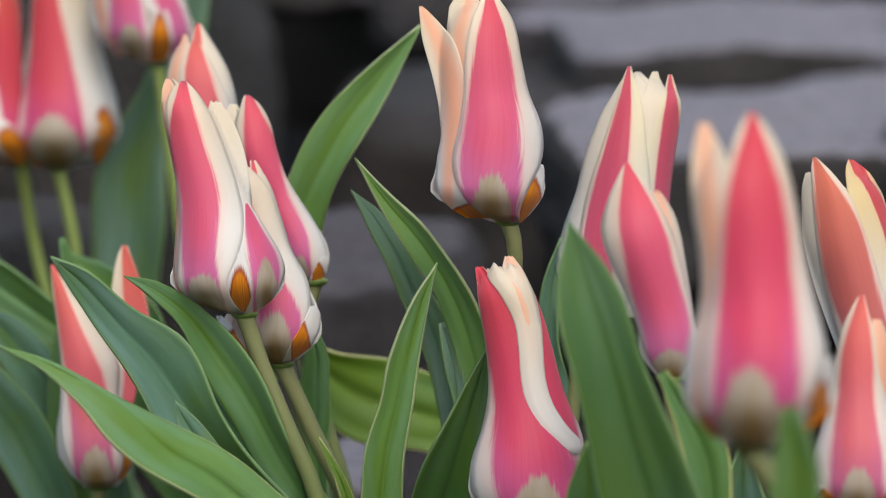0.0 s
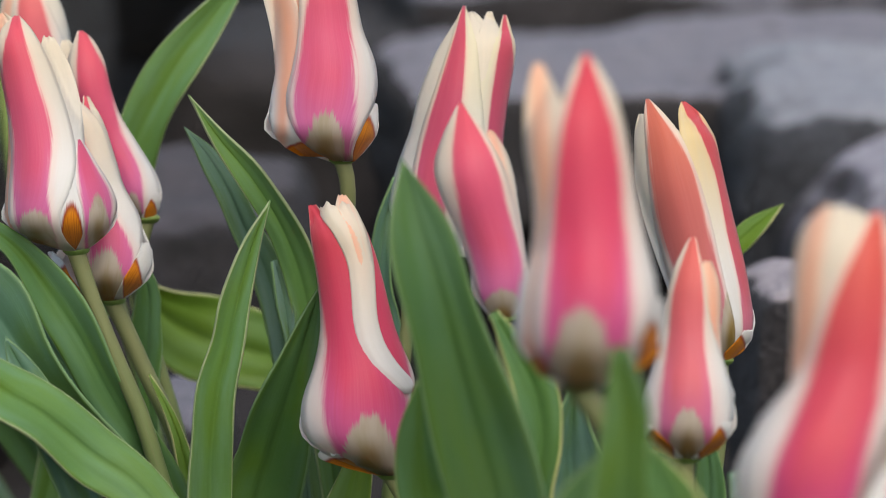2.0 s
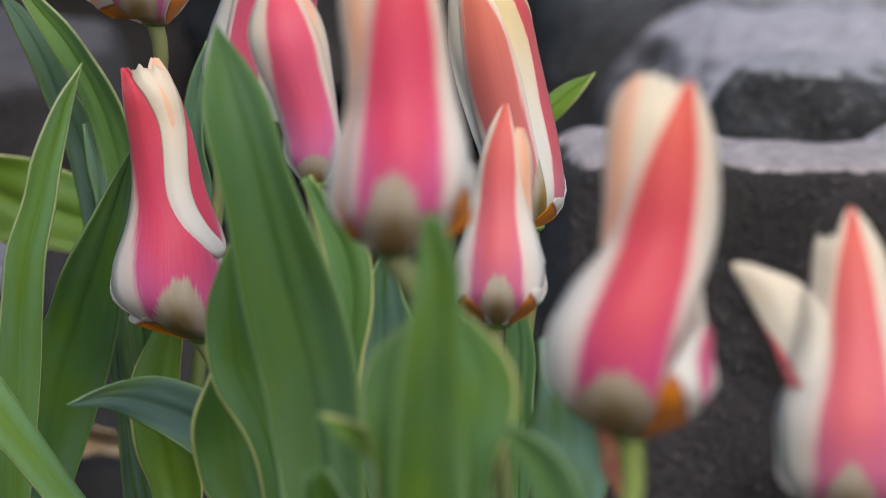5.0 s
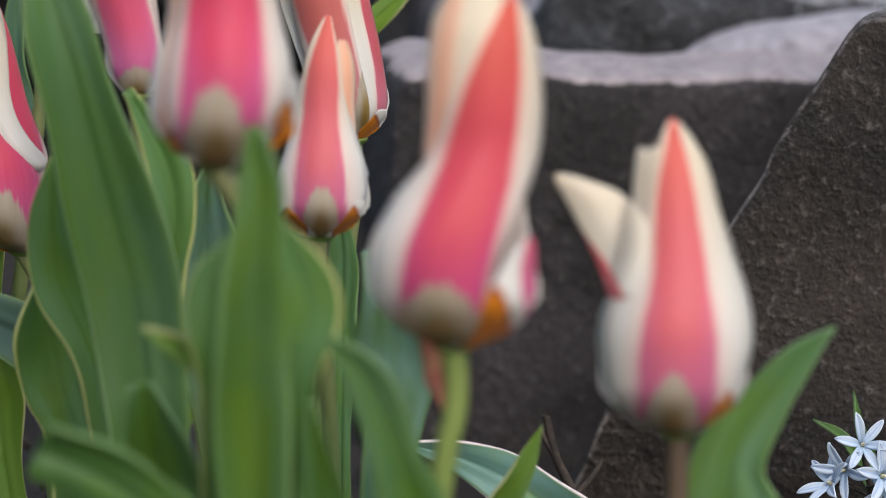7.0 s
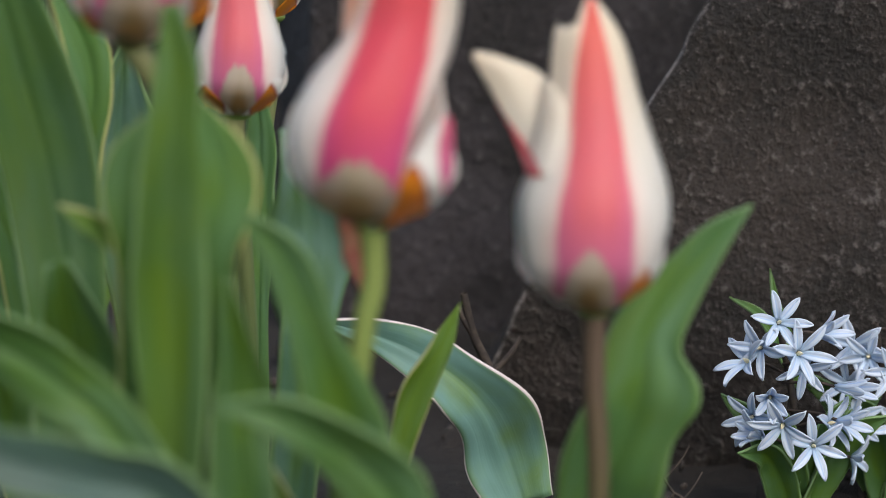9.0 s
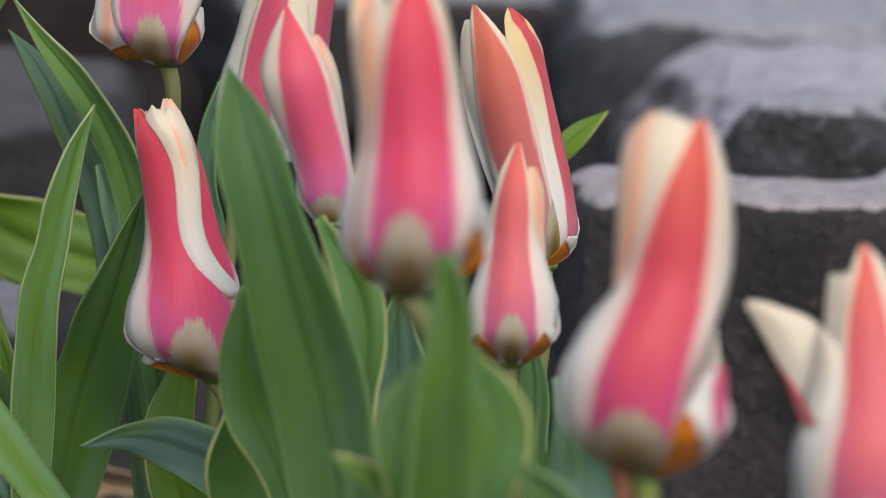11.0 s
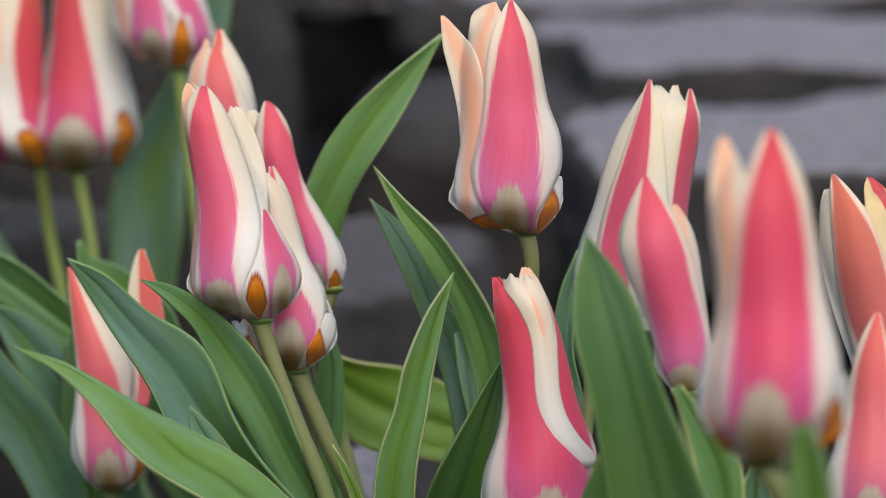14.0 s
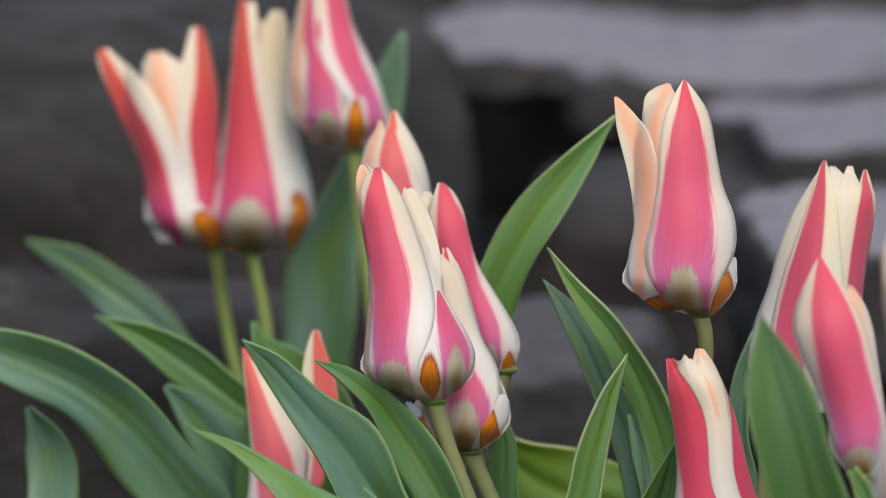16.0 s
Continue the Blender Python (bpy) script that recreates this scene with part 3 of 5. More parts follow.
petal(flower, 1.5, (0.2, 33.6), (1.2, 3.4, 5.7, 7.2, 7.4, 6.1, 4.6, 3.1, 2.1, 1.5), (1.5, 2.4, 3.3, 4.2, 5, 5, 3.9, 2.3, 1.2, 0.5), flame=(4.7, 6.9, 6.5, 3.9, 1.5), flare=(2.1, 3.8, 4.3, 2.6, 0.4), spot=(7.2, 1.2, 3.4, 16.1))
blade(plant, [(0.0547, 1.0318, -0.0260), (-0.0345, 1.0200, 0.0943), (-0.0534, 1.0175, 0.1103), (-0.0655, 1.0150, 0.1210), (-0.0759, 1.0125, 0.1277), (-0.0847, 1.0100, 0.1362), (-0.0939, 1.0075, 0.1452), (-0.1020, 1.0050, 0.1511), (-0.1126, 1.0025, 0.1573), (-0.1254, 1.0000, 0.1622)], (2.9, 6.5, 9.4, 9.1, 7.4, 7.7, 7.4, 5.1, 2.2, 0), LEAF_FRESH, right=(2.9, 6.5, 8.1, 7.8, 8.1, 5.8, 1.9, 1.1, 0.8, 0), fold=(28, -35), seed=58)
blade(plant, [(0.0209, 1.0848, -0.0260), (-0.0370, 1.0700, 0.0792), (-0.0482, 1.0671, 0.0945), (-0.0611, 1.0643, 0.1114), (-0.0738, 1.0614, 0.1289), (-0.0855, 1.0586, 0.1463), (-0.0963, 1.0557, 0.1598), (-0.1070, 1.0529, 0.1726), (-0.1152, 1.0500, 0.1804)], (2.8, 6.2, 7.9, 9.2, 9.8, 9.4, 6.7, 3.7, 0), LEAF_BLUE, right=(2.8, 6.2, 7.5, 7.8, 8.5, 10.1, 6, 4, 0), fold=(8, 32), seed=57)
blade(plant, [(0.0135, 1.1030, -0.0260), (-0.0308, 1.0900, 0.0792), (-0.0405, 1.0871, 0.0965), (-0.0502, 1.0843, 0.1137), (-0.0589, 1.0814, 0.1312), (-0.0683, 1.0786, 0.1463), (-0.0773, 1.0757, 0.1591), (-0.0869, 1.0729, 0.1673), (-0.0955, 1.0700, 0.1717)], (2.5, 5.6, 6.3, 6.6, 6.9, 6.3, 4.3, 2.6, 0), LEAF_GREEN, fold=(10, 25), seed=56)
blade(plant, [(-0.0067, 1.1200, -0.0260), (-0.0507, 1.1200, 0.0892), (-0.0599, 1.1200, 0.1073), (-0.0708, 1.1200, 0.1234), (-0.0789, 1.1200, 0.1377)], (3.4, 7.5, 7.5, 5.7, 0.9), LEAF_BLUE, seed=55)
blade(plant, [(-0.0128, 1.0300, -0.0260), (-0.0632, 1.0300, 0.1133), (-0.0695, 1.0300, 0.1266), (-0.0741, 1.0300, 0.1340), (-0.0777, 1.0300, 0.1411)], (2.5, 5.6, 4.9, 3.3, 0), LEAF_BLUE, seed=54)
blade(plant, [(-0.0074, 1.1000, -0.0260), (-0.0238, 1.1000, 0.0739), (-0.0269, 1.1000, 0.0882), (-0.0318, 1.1000, 0.1034), (-0.0385, 1.1000, 0.1167)], (2, 2.5, 2.5, 1.9, 0.3), LEAF_BRIGHT, seed=52)

plant = thing("tulip", (0.0112, 1.1100, -0.0180), "low tulip with flamed cream petals and orange base", "tulip", "tulips in the bed")
stem(plant, [(0.0112, 1.1100, -0.0300), (-0.0308, 1.1100, 0.0954), (-0.0390, 1.1100, 0.1133), (-0.0454, 1.1100, 0.1275), (-0.0503, 1.1100, 0.1378)], 0.0030, 0.0026, STEM)
flower = bloom(plant, (-0.0503, 1.1100, 0.1378), (-7.89, -1.04, 0.67), (0, 65.3), (0, -3.9, -2.9, -1.9, -2.2, -4, -5.4, -6.8, -9, -14.4), (1.8, 14.5, 15, 12.3, 9.6, 7.2, 6.5, 6.1, 5.4, 0.6), tone=PINK, seed=15)
petal(flower, 2, (0.2, 65.3), (-0.5, -0.9, -0.7, 0.3, -0.8, -4.4, -6.9, -9.1, -12.1, -14.3), (2.1, 5.3, 7.5, 9.3, 9.8, 8.2, 7.4, 6.2, 3.1, 0.7), flame=(0.2, 0, -5.6, -10, -14.5), flare=(6, 6.4, 3.9, 2.7, 0.5), spot=(-1.4, 0.4, 6, 16.6))
petal(flower, 1, (3.9, 63.9), (-5.8, -5.6, -5.2, -4.2, -2.8, -3.1, -4.2, -5.2, -6.6, -7.6), (3.5, 4.3, 5.5, 6.4, 6.9, 6.2, 5, 3.4, 1.8, 0.9), flame=(-5.8, -5.8, -5.7, -5.7, -7.7), flare=(3.5, 3.4, 2.7, 2, 0.4))
petal(flower, 3, (1.1, 18.3), (1.9, 2.9, 4.4, 6.3, 7.5, 9, 9.9, 10.6, 10.5, 10.5), (1.4, 1.8, 2.5, 3.3, 3.1, 3, 2.5, 1.9, 1.1, 0.8), spot=(6.5, 0.4, 3.2, 14.8), mat=PETAL_INNER)
petal(flower, 1.5, (0.4, 15.7), (-8, -9.6, -11.9, -13.8, -14.7, -15.7, -16.2, -17.1, -18.5, -19.1), (3.1, 3.3, 3.7, 3.8, 3.4, 3, 2.5, 1.9, 1.2, 0.8), spot=(-13.2, 0, 4.8, 12.3), mat=PETAL_INNER)

plant = thing("tulip", (-0.0070, 1.1400, -0.0180), "tulip with magenta flame leaning over its neighbours", "tulip", "tulips in the bed")
stem(plant, [(-0.0070, 1.1400, -0.0300), (-0.0301, 1.1400, 0.0872), (-0.0352, 1.1400, 0.1057), (-0.0413, 1.1400, 0.1258), (-0.0444, 1.1400, 0.1423), (-0.0408, 1.1400, 0.1592)], 0.0026, 0.0023, STEM)
flower = bloom(plant, (-0.0408, 1.1400, 0.1592), (-7.89, -1.04, 0.67), (0, 60.1), (-0.2, -2.7, -4.1, -6.9, -9.6, -13.5, -16.6, -18.1, -18.9, -20.5), (1.6, 7, 7.6, 6.7, 5.3, 5.8, 6.5, 6.3, 4.4, 0.6), tone=PINK, seed=18)
petal(flower, 2, (0.2, 60.1), (-0.3, -2.2, -3.1, -5.6, -9.6, -14.4, -17.2, -18.6, -19.4, -20.6), (1.2, 5.3, 7.4, 7.4, 6.8, 6.4, 6.3, 5.4, 2.8, 0.7), flame=(-3, -6.5, -13.7, -16.4, -19.9), flare=(2.4, 4.8, 5.4, 5, 0.9), spot=(-4.2, -0.4, 3.1, 9.4))
petal(flower, 1, (0.4, 57.4), (-2.7, -4.8, -7.9, -11.5, -14.8, -18.5, -21.2, -23.4, -24.5, -25.1), (1.8, 3.4, 5.7, 7.4, 7.8, 7.9, 6.3, 4.2, 2.4, 1.1), mat=PETAL_INNER)
petal(flower, 3, (-0.4, 8.3), (-0.5, -0.2, 0.3, 0.9, 1.6, 2.3, 2.7, 3.1, 3.3, 3.4), (1, 1.4, 1.9, 2, 2, 1.9, 1.6, 1.2, 0.9, 0.7), spot=(1.3, -1.1, 2.2, 7.9), mat=PETAL_INNER)
blade(plant, [(-0.0321, 1.1502, -0.0260), (-0.0389, 1.1400, 0.0871), (-0.0405, 1.1375, 0.1079), (-0.0403, 1.1350, 0.1222), (-0.0400, 1.1325, 0.1363), (-0.0430, 1.1300, 0.1494)], (2, 2.5, 3.3, 4.5, 4.1, 0.7), LEAF_GREEN, seed=53)
blade(plant, [(-0.0943, 1.2029, -0.0260), (-0.0553, 1.1900, 0.1498), (-0.0492, 1.1880, 0.1702), (-0.0410, 1.1860, 0.1885), (-0.0309, 1.1840, 0.2063), (-0.0190, 1.1820, 0.2227), (-0.0069, 1.1800, 0.2387)], (3.4, 7.5, 8.6, 8.6, 7.5, 4.5, 0.2), LEAF_FRESH, fold=(30, 10), seed=50)

plant = thing("tulip", (-0.0101, 1.2000, -0.0180), "closed tulip bud with orange-red flame and cream edges", "tulip", "tulips in the bed")
stem(plant, [(-0.0101, 1.2000, -0.0300), (-0.0620, 1.2000, 0.1545), (-0.0743, 1.2000, 0.1818)], 0.0026, 0.0023, STEM)
flower = bloom(plant, (-0.0743, 1.2000, 0.1818), (-7.89, -1.04, 0.67), (0, 55.5), (-0.2, -1.9, -3.2, -4.4, -5.3, -5.9, -6.3, -6.6, -6.8, -6.4), (2.1, 8.4, 10.6, 11.4, 11.4, 11.3, 10.9, 9, 5.1, 0.8), tone=SALMON, seed=21)
petal(flower, 2, (0.9, 49.6), (-0.2, -0.7, -1.4, -2.4, -3, -3.9, -5.7, -6.8, -7.1, -7.2), (2.1, 3.5, 5.6, 8, 8.3, 8.3, 7, 4.8, 2.6, 1.1), flame=(-0.4, -2.1, -4, -6.2, -7.2), flare=(3.8, 4.5, 5.2, 4.6, 1.1))
petal(flower, 1, (1.9, 52.3), (-3.2, -4.1, -5.5, -7.3, -9.3, -10.9, -11.6, -11.6, -10.9, -10.9), (1.9, 2.5, 3.3, 4.4, 5.6, 6.2, 5.6, 3.5, 1.5, 0.5), flame=(-3.6, -9.4, -14.9, -13.9, -11), flare=(1.6, 1.6, 1.6, 1.6, 1.6), mat=PETAL_INNER)
petal(flower, 0, (1.9, 55.5), (0.6, 0.6, 0.6, 0.6, -0.7, -2.2, -2.9, -4.8, -5.9, -6.3), (2.8, 3.6, 4.9, 6.5, 7.2, 7.6, 6.2, 4.1, 1.9, 0.7), flame=(-0.4, -2.8, -5.3, -6.1, -6.7), flare=(1.9, 2.6, 3.2, 2.1, 0.7))
blade(plant, [(0.1237, 1.2351, -0.0260), (0.0350, 1.2200, 0.0885), (0.0115, 1.2160, 0.0969), (-0.0079, 1.2120, 0.1033), (-0.0252, 1.2080, 0.1087), (-0.0395, 1.2040, 0.1189), (-0.0489, 1.2000, 0.1320)], (3.5, 7.8, 9.7, 13.9, 15, 8.6, 0.8), LEAF_BRIGHT, fold=(5, 12), wave=0.05, seed=51)

plant = thing("tulip", (0.0331, 1.1075, -0.0180), "tall tulip with crimson flame, one cream petal peeling away", "tulip", "tulips in the bed")
stem(plant, [(0.0331, 1.1075, -0.0300), (0.0223, 1.0950, 0.1596), (0.0221, 1.0900, 0.1777), (0.0202, 1.0900, 0.1855)], 0.0026, 0.0023, STEM)
flower = bloom(plant, (0.0202, 1.0900, 0.1855), (-6.73, -0.75, 3.03), (-0.2, 70.8), (0, -5.7, -5.8, -5.3, -5.3, -6.7, -7.4, -7.6, -7.4, -5), (3.3, 15.4, 16.2, 15.7, 14.5, 12.7, 12, 10.8, 8, 0.7), tone=PINK, seed=27)
petal(flower, 3, (0, 70.8), (0, -4.1, -5.1, -3.7, -2.7, -3.7, -4.5, -4.3, -4.8, -5), (2.9, 7, 10.8, 13.6, 12.6, 10, 8.8, 6.9, 2.8, 0.5), flame=(-6.2, -6.3, -5.2, -4.9, -4.9), flare=(8.1, 9.6, 7.8, 5.2, 0.4), spot=(-6, -0.9, 6.5, 16))
petal(flower, 1, (1.4, 66), (-9.4, -14.1, -17, -17.7, -16.4, -16.8, -18.3, -21, -23.7, -25.6), (3.4, 4.4, 4.9, 4, 3.9, 4.2, 4.6, 4.3, 2.2, 0.5), flame=(-19.2, -18.3, -16.4, -18.3, -25.4), flare=(1.6, 1.6, 2.9, 2.6, 1.6), spot=(-10.3, 0.3, 8.9, 6.2), mat=PETAL_INNER)
petal(flower, 0, (17.2, 70.1), (-13.7, -13.6, -13.3, -12.9, -12.5, -12.1, -11.8, -12, -12, -9.6), (4.3, 4.3, 4.4, 4.5, 4.6, 5, 5.7, 5.4, 4, 0.5), flame=(-14.6, -14.4, -14.3, -14.3, -9.6), flare=(1.7, 1.9, 2.1, 1.8, 1.6), mat=PETAL_INNER)
petal(flower, 2, (-0.2, 17.2), (1.7, 2.5, 3.7, 4.7, 5.8, 6.7, 7.6, 8.5, 9, 9.3), (1.9, 2.2, 2.5, 3, 3.6, 3.5, 3.1, 2.5, 1.5, 0.9), spot=(6.4, -2.7, 4.1, 17), mat=PETAL_INNER)
blade(plant, [(0.0345, 1.1211, -0.0260), (0.0130, 1.1100, 0.1226), (0.0092, 1.1080, 0.1426), (0.0028, 1.1060, 0.1606), (-0.0065, 1.1040, 0.1767), (-0.0176, 1.1020, 0.1904), (-0.0268, 1.1000, 0.2039)], (2.1, 4.6, 5.3, 5.8, 4.5, 2.3, 0), LEAF_FRESH, fold=(5, 35), seed=41)
blade(plant, [(0.0300, 1.1416, -0.0260), (0.0024, 1.1300, 0.1242), (-0.0023, 1.1280, 0.1436), (-0.0093, 1.1260, 0.1583), (-0.0147, 1.1240, 0.1711), (-0.0214, 1.1220, 0.1825), (-0.0286, 1.1200, 0.1915)], (2.1, 4.7, 5.4, 4.6, 3.7, 3, 0), LEAF_SILVER, fold=(25, 10), seed=40)
blade(plant, [(0.0212, 1.1100, -0.0260), (0.0070, 1.1100, 0.1117), (0.0050, 1.1100, 0.1261), (0.0031, 1.1100, 0.1386), (-0.0002, 1.1100, 0.1511)], (2, 1.4, 1.9, 2.6, 0.9), LEAF_SILVER, seed=39)
blade(plant, [(-0.0213, 1.0757, -0.0260), (-0.0192, 1.0700, 0.0792), (-0.0185, 1.0683, 0.1023), (-0.0167, 1.0667, 0.1182), (-0.0134, 1.0650, 0.1341), (-0.0105, 1.0633, 0.1482), (-0.0067, 1.0617, 0.1639), (-0.0015, 1.0600, 0.1771)], (2.8, 6.2, 6.5, 6.8, 4.7, 4.9, 2.7, 0), LEAF_FRESH, right=(2.8, 6.2, 6.5, 5.6, 5.1, 3.5, 2.4, 0), fold=(30, 12), wave=0.05, seed=38)

plant = thing("tulip", (0.0279, 1.1200, -0.0180), "tulip with two crimson flames and torn cream tips", "tulip", "tulips in the bed")
stem(plant, [(0.0279, 1.1200, -0.0300), (0.0425, 1.1200, 0.1355), (0.0446, 1.1200, 0.1447)], 0.0026, 0.0023, STEM)
flower = bloom(plant, (0.0446, 1.1200, 0.1447), (-7.89, -1.04, 0.67), (0, 84.9), (0.3, 1.9, 4.8, 7.7, 11.1, 13.1, 14.7, 17.2, 20, 15.7), (2.9, 10.9, 14.1, 15.9, 15.6, 14.8, 14.4, 13.6, 11, 0.6), tone=NARROW, seed=32)
petal(flower, 0, (2.7, 80.8), (0.4, 0.4, 0.2, 0.1, 1.5, 4.5, 6.9, 10.1, 13.1, 14.6), (3.1, 4.4, 6.2, 8.7, 7.4, 6.2, 5.7, 4.1, 2.2, 1.1), mat=PETAL_INNER)
petal(flower, 2, (0.5, 84.9), (0.3, 2, 4.7, 8.2, 9.8, 11.4, 12.9, 14.6, 15.2, 15.8), (2.4, 4.5, 7.6, 11.7, 11.3, 9.6, 6.8, 4.2, 1.9, 0.5), flame=(1.8, 3.2, 7.1, 11.7, 15.7), flare=(3.6, 5.3, 5.2, 3.2, 0.4))
petal(flower, 1, (6.2, 82.3), (9.8, 11.7, 14.6, 18.5, 20.7, 22.1, 23.7, 26.6, 28.6, 28.6), (6.2, 6.2, 6.2, 6.2, 5.9, 5.9, 6.2, 4.9, 1.8, 0.4), flame=(24, 24, 24.9, 27.6, 28.6), flare=(3, 3, 3.1, 3.4, 0.4))
petal(flower, 0.4, (38.2, 83), (16.9, 17.1, 17.4, 17.9, 18.4, 18.9, 18.9, 18.6, 18.1, 18), (6.2, 6.3, 6.3, 6.4, 6.5, 6.6, 6.1, 5, 2.9, 1), mat=PETAL_INNER)
petal(flower, 0.8, (56, 83.3), (21.8, 21.9, 22.1, 22.3, 22.6, 22.9, 23, 23.4, 23.7, 23.9), (5.8, 5.7, 5.5, 5.2, 5, 4.5, 3.7, 2.5, 1.4, 0.8), mat=PETAL_INNER)

plant = thing("tulip", (0.0821, 0.9900, -0.0180), "tulip bud with pink flame, slightly out over the bed", "tulip", "tulips in the bed")
stem(plant, [(0.0821, 0.9900, -0.0300), (0.0653, 0.9900, 0.1380), (0.0636, 0.9900, 0.1544)], 0.0026, 0.0023, STEM)
flower = bloom(plant, (0.0636, 0.9900, 0.1544), (-7.89, -1.04, 0.67), (0, 60.4), (0, -0.4, -0.5, -2, -4, -6.2, -7.7, -8.1, -9.5, -11.3), (2.2, 6.9, 7.9, 8.3, 9.1, 10.3, 10.8, 9.2, 5.5, 0.5), tone=PINK, seed=34)
petal(flower, 2, (0, 60.4), (-0.2, -0.5, -0.8, -1.6, -3.6, -6.7, -9.3, -10.4, -10.9, -11.2), (1.7, 4.4, 6.7, 8, 8.6, 9.6, 9.3, 5.9, 2.5, 0.5), flame=(-0.3, -1.5, -5.5, -8.6, -11.2), flare=(5.5, 6.8, 6.8, 5.7, 0.5), spot=(-0.3, -0.5, 6.3, 9.3))
petal(flower, 1, (8.2, 52.7), (4.2, 4, 3.7, 3.3, 2.5, 1.4, 0.2, -1.6, -2.9, -3), (3, 3, 2.9, 2.8, 2.9, 3, 3.2, 3.1, 2.1, 0.8), flame=(3.6, 2.8, 1.1, -0.9, -3), flare=(2.4, 2.2, 1.9, 1.6, 1.6), mat=PETAL_INNER)
blade(plant, [(0.0590, 1.1200, -0.0260), (0.0373, 1.1200, 0.1224), (0.0334, 1.1200, 0.1422), (0.0342, 1.1200, 0.1601), (0.0381, 1.1200, 0.1762)], (2, 3.6, 3.9, 3.2, 1.1), LEAF_BLUE, seed=32)

plant = thing("tulip", (0.0509, 1.0500, -0.0180), "low tulip with a folded cream petal edge", "tulip", "tulips in the bed")
stem(plant, [(0.0509, 1.0500, -0.0300), (0.0410, 1.0500, 0.0715), (0.0407, 1.0500, 0.0850), (0.0348, 1.0500, 0.0965)], 0.0024, 0.0021, STEM)
flower = bloom(plant, (0.0348, 1.0500, 0.0965), (-8.94, -1.24, -2.71), (0, 82.9), (0, -8.2, -9.8, -8.8, -8.3, -9.4, -10.9, -12.9, -14.7, -13.7), (3.4, 14.7, 16.6, 15.5, 12.7, 10.7, 9.7, 9.1, 8.4, 1.4), tone=CRIMSON, seed=35)
petal(flower, 2, (0.3, 80.4), (0.2, -5.5, -9.3, -9.8, -10.1, -12.4, -14.7, -17.2, -20.6, -22.8), (2.7, 10.2, 15.2, 15.9, 12.5, 7.9, 6.1, 5.4, 3, 1.1), flame=(-4.6, -6.3, -11.5, -15, -22.8), flare=(8.8, 13.2, 7.3, 6.5, 1.3), spot=(-5.9, -0.3, 8.4, 19.2))
petal(flower, 3, (24.6, 80.4), (5.5, 4, -1.1, -5, -6.8, -7.4, -8.4, -11.3, -14.5, -15.6), (0.9, 3, 3.9, 3.8, 3.6, 3.5, 3.8, 5, 5.7, 4.6), mat=PETAL_INNER, bow=0.3)
petal(flower, 3.4, (49.6, 83.3), (-7.1, -7.2, -7.3, -7.6, -8.1, -9.4, -11, -12.5, -13.4, -13.8), (0.2, 0.6, 1.3, 2.1, 2.9, 3.6, 4, 3.3, 1.9, 1), flame=(-7, -8, -9.9, -11.8, -13.6), flare=(1.6, 1.6, 2, 1.8, 1.6), mat=PETAL_INNER, bow=0.3)
petal(flower, 1, (24.9, 72.3), (5.6, 4.7, 2.2, -0.2, -1.8, -3.1, -4.4, -6.1, -7.5, -8.2), (1.3, 2.8, 4.1, 4.2, 3.6, 3, 2.5, 2.2, 2, 1.9), flame=(5.7, 0.5, -2.8, -5.2, -8.4), flare=(1.5, 4.3, 3.9, 3, 2.5))
petal(flower, 1.4, (0.3, 7.4), (-2.9, -3.9, -5.4, -7.3, -9.3, -11.5, -13.3, -14.7, -15.7, -16.2), (2.9, 3.6, 4.6, 5.9, 6.9, 7.8, 7.6, 6.5, 5.7, 5.3), spot=(-10.9, -0.3, 12.6, 6.6), mat=PETAL_INNER)
blade(plant, [(-0.0241, 1.0993, -0.0260), (-0.0056, 1.0900, 0.0746), (-0.0006, 1.0875, 0.0948), (0.0048, 1.0850, 0.1131), (0.0094, 1.0825, 0.1312), (0.0141, 1.0800, 0.1492)], (5.7, 12.6, 11.1, 8, 4.8, 0), LEAF_DEEP, fold=(12, 15), wave=0.07, seed=37)
blade(plant, [(0.1232, 1.0471, -0.0260), (0.0499, 1.0200, 0.0658), (0.0364, 1.0150, 0.0785), (0.0216, 1.0100, 0.0863), (0.0086, 1.0050, 0.0894), (-0.0044, 1.0000, 0.0879)], (4.1, 9.1, 9, 6.8, 3.7, 0), LEAF_DARK, fold=(10, 20), seed=27)
blade(plant, [(0.0391, 1.0900, -0.0260), (0.0290, 1.0900, 0.0367), (0.0243, 1.0900, 0.0584), (0.0235, 1.0900, 0.0764), (0.0272, 1.0900, 0.0951)], (3.5, 7.7, 8.4, 7.3, 3.5), LEAF_BRIGHT, seed=26)

plant = thing("tulip", (0.1130, 0.8200, -0.0180), "large tulip with broad crimson flame and peach inner petals", "tulip", "tulips in the bed")
stem(plant, [(0.1130, 0.8200, -0.0300), (0.0830, 0.8200, 0.1392), (0.0790, 0.8200, 0.1567), (0.0710, 0.8200, 0.1682)], 0.0032, 0.0028, STEM)
flower = bloom(plant, (0.0710, 0.8200, 0.1682), (-8.94, -1.24, -2.71), (0, 77.7), (0, 1.2, 2.2, 2.2, 2.3, 1.3, 0.3, -0.4, 0.6, 1.6), (2.8, 14, 16.9, 16.1, 12.9, 11.9, 11.7, 10.9, 7.2, 0.8), tone=CRIMSON, seed=39)
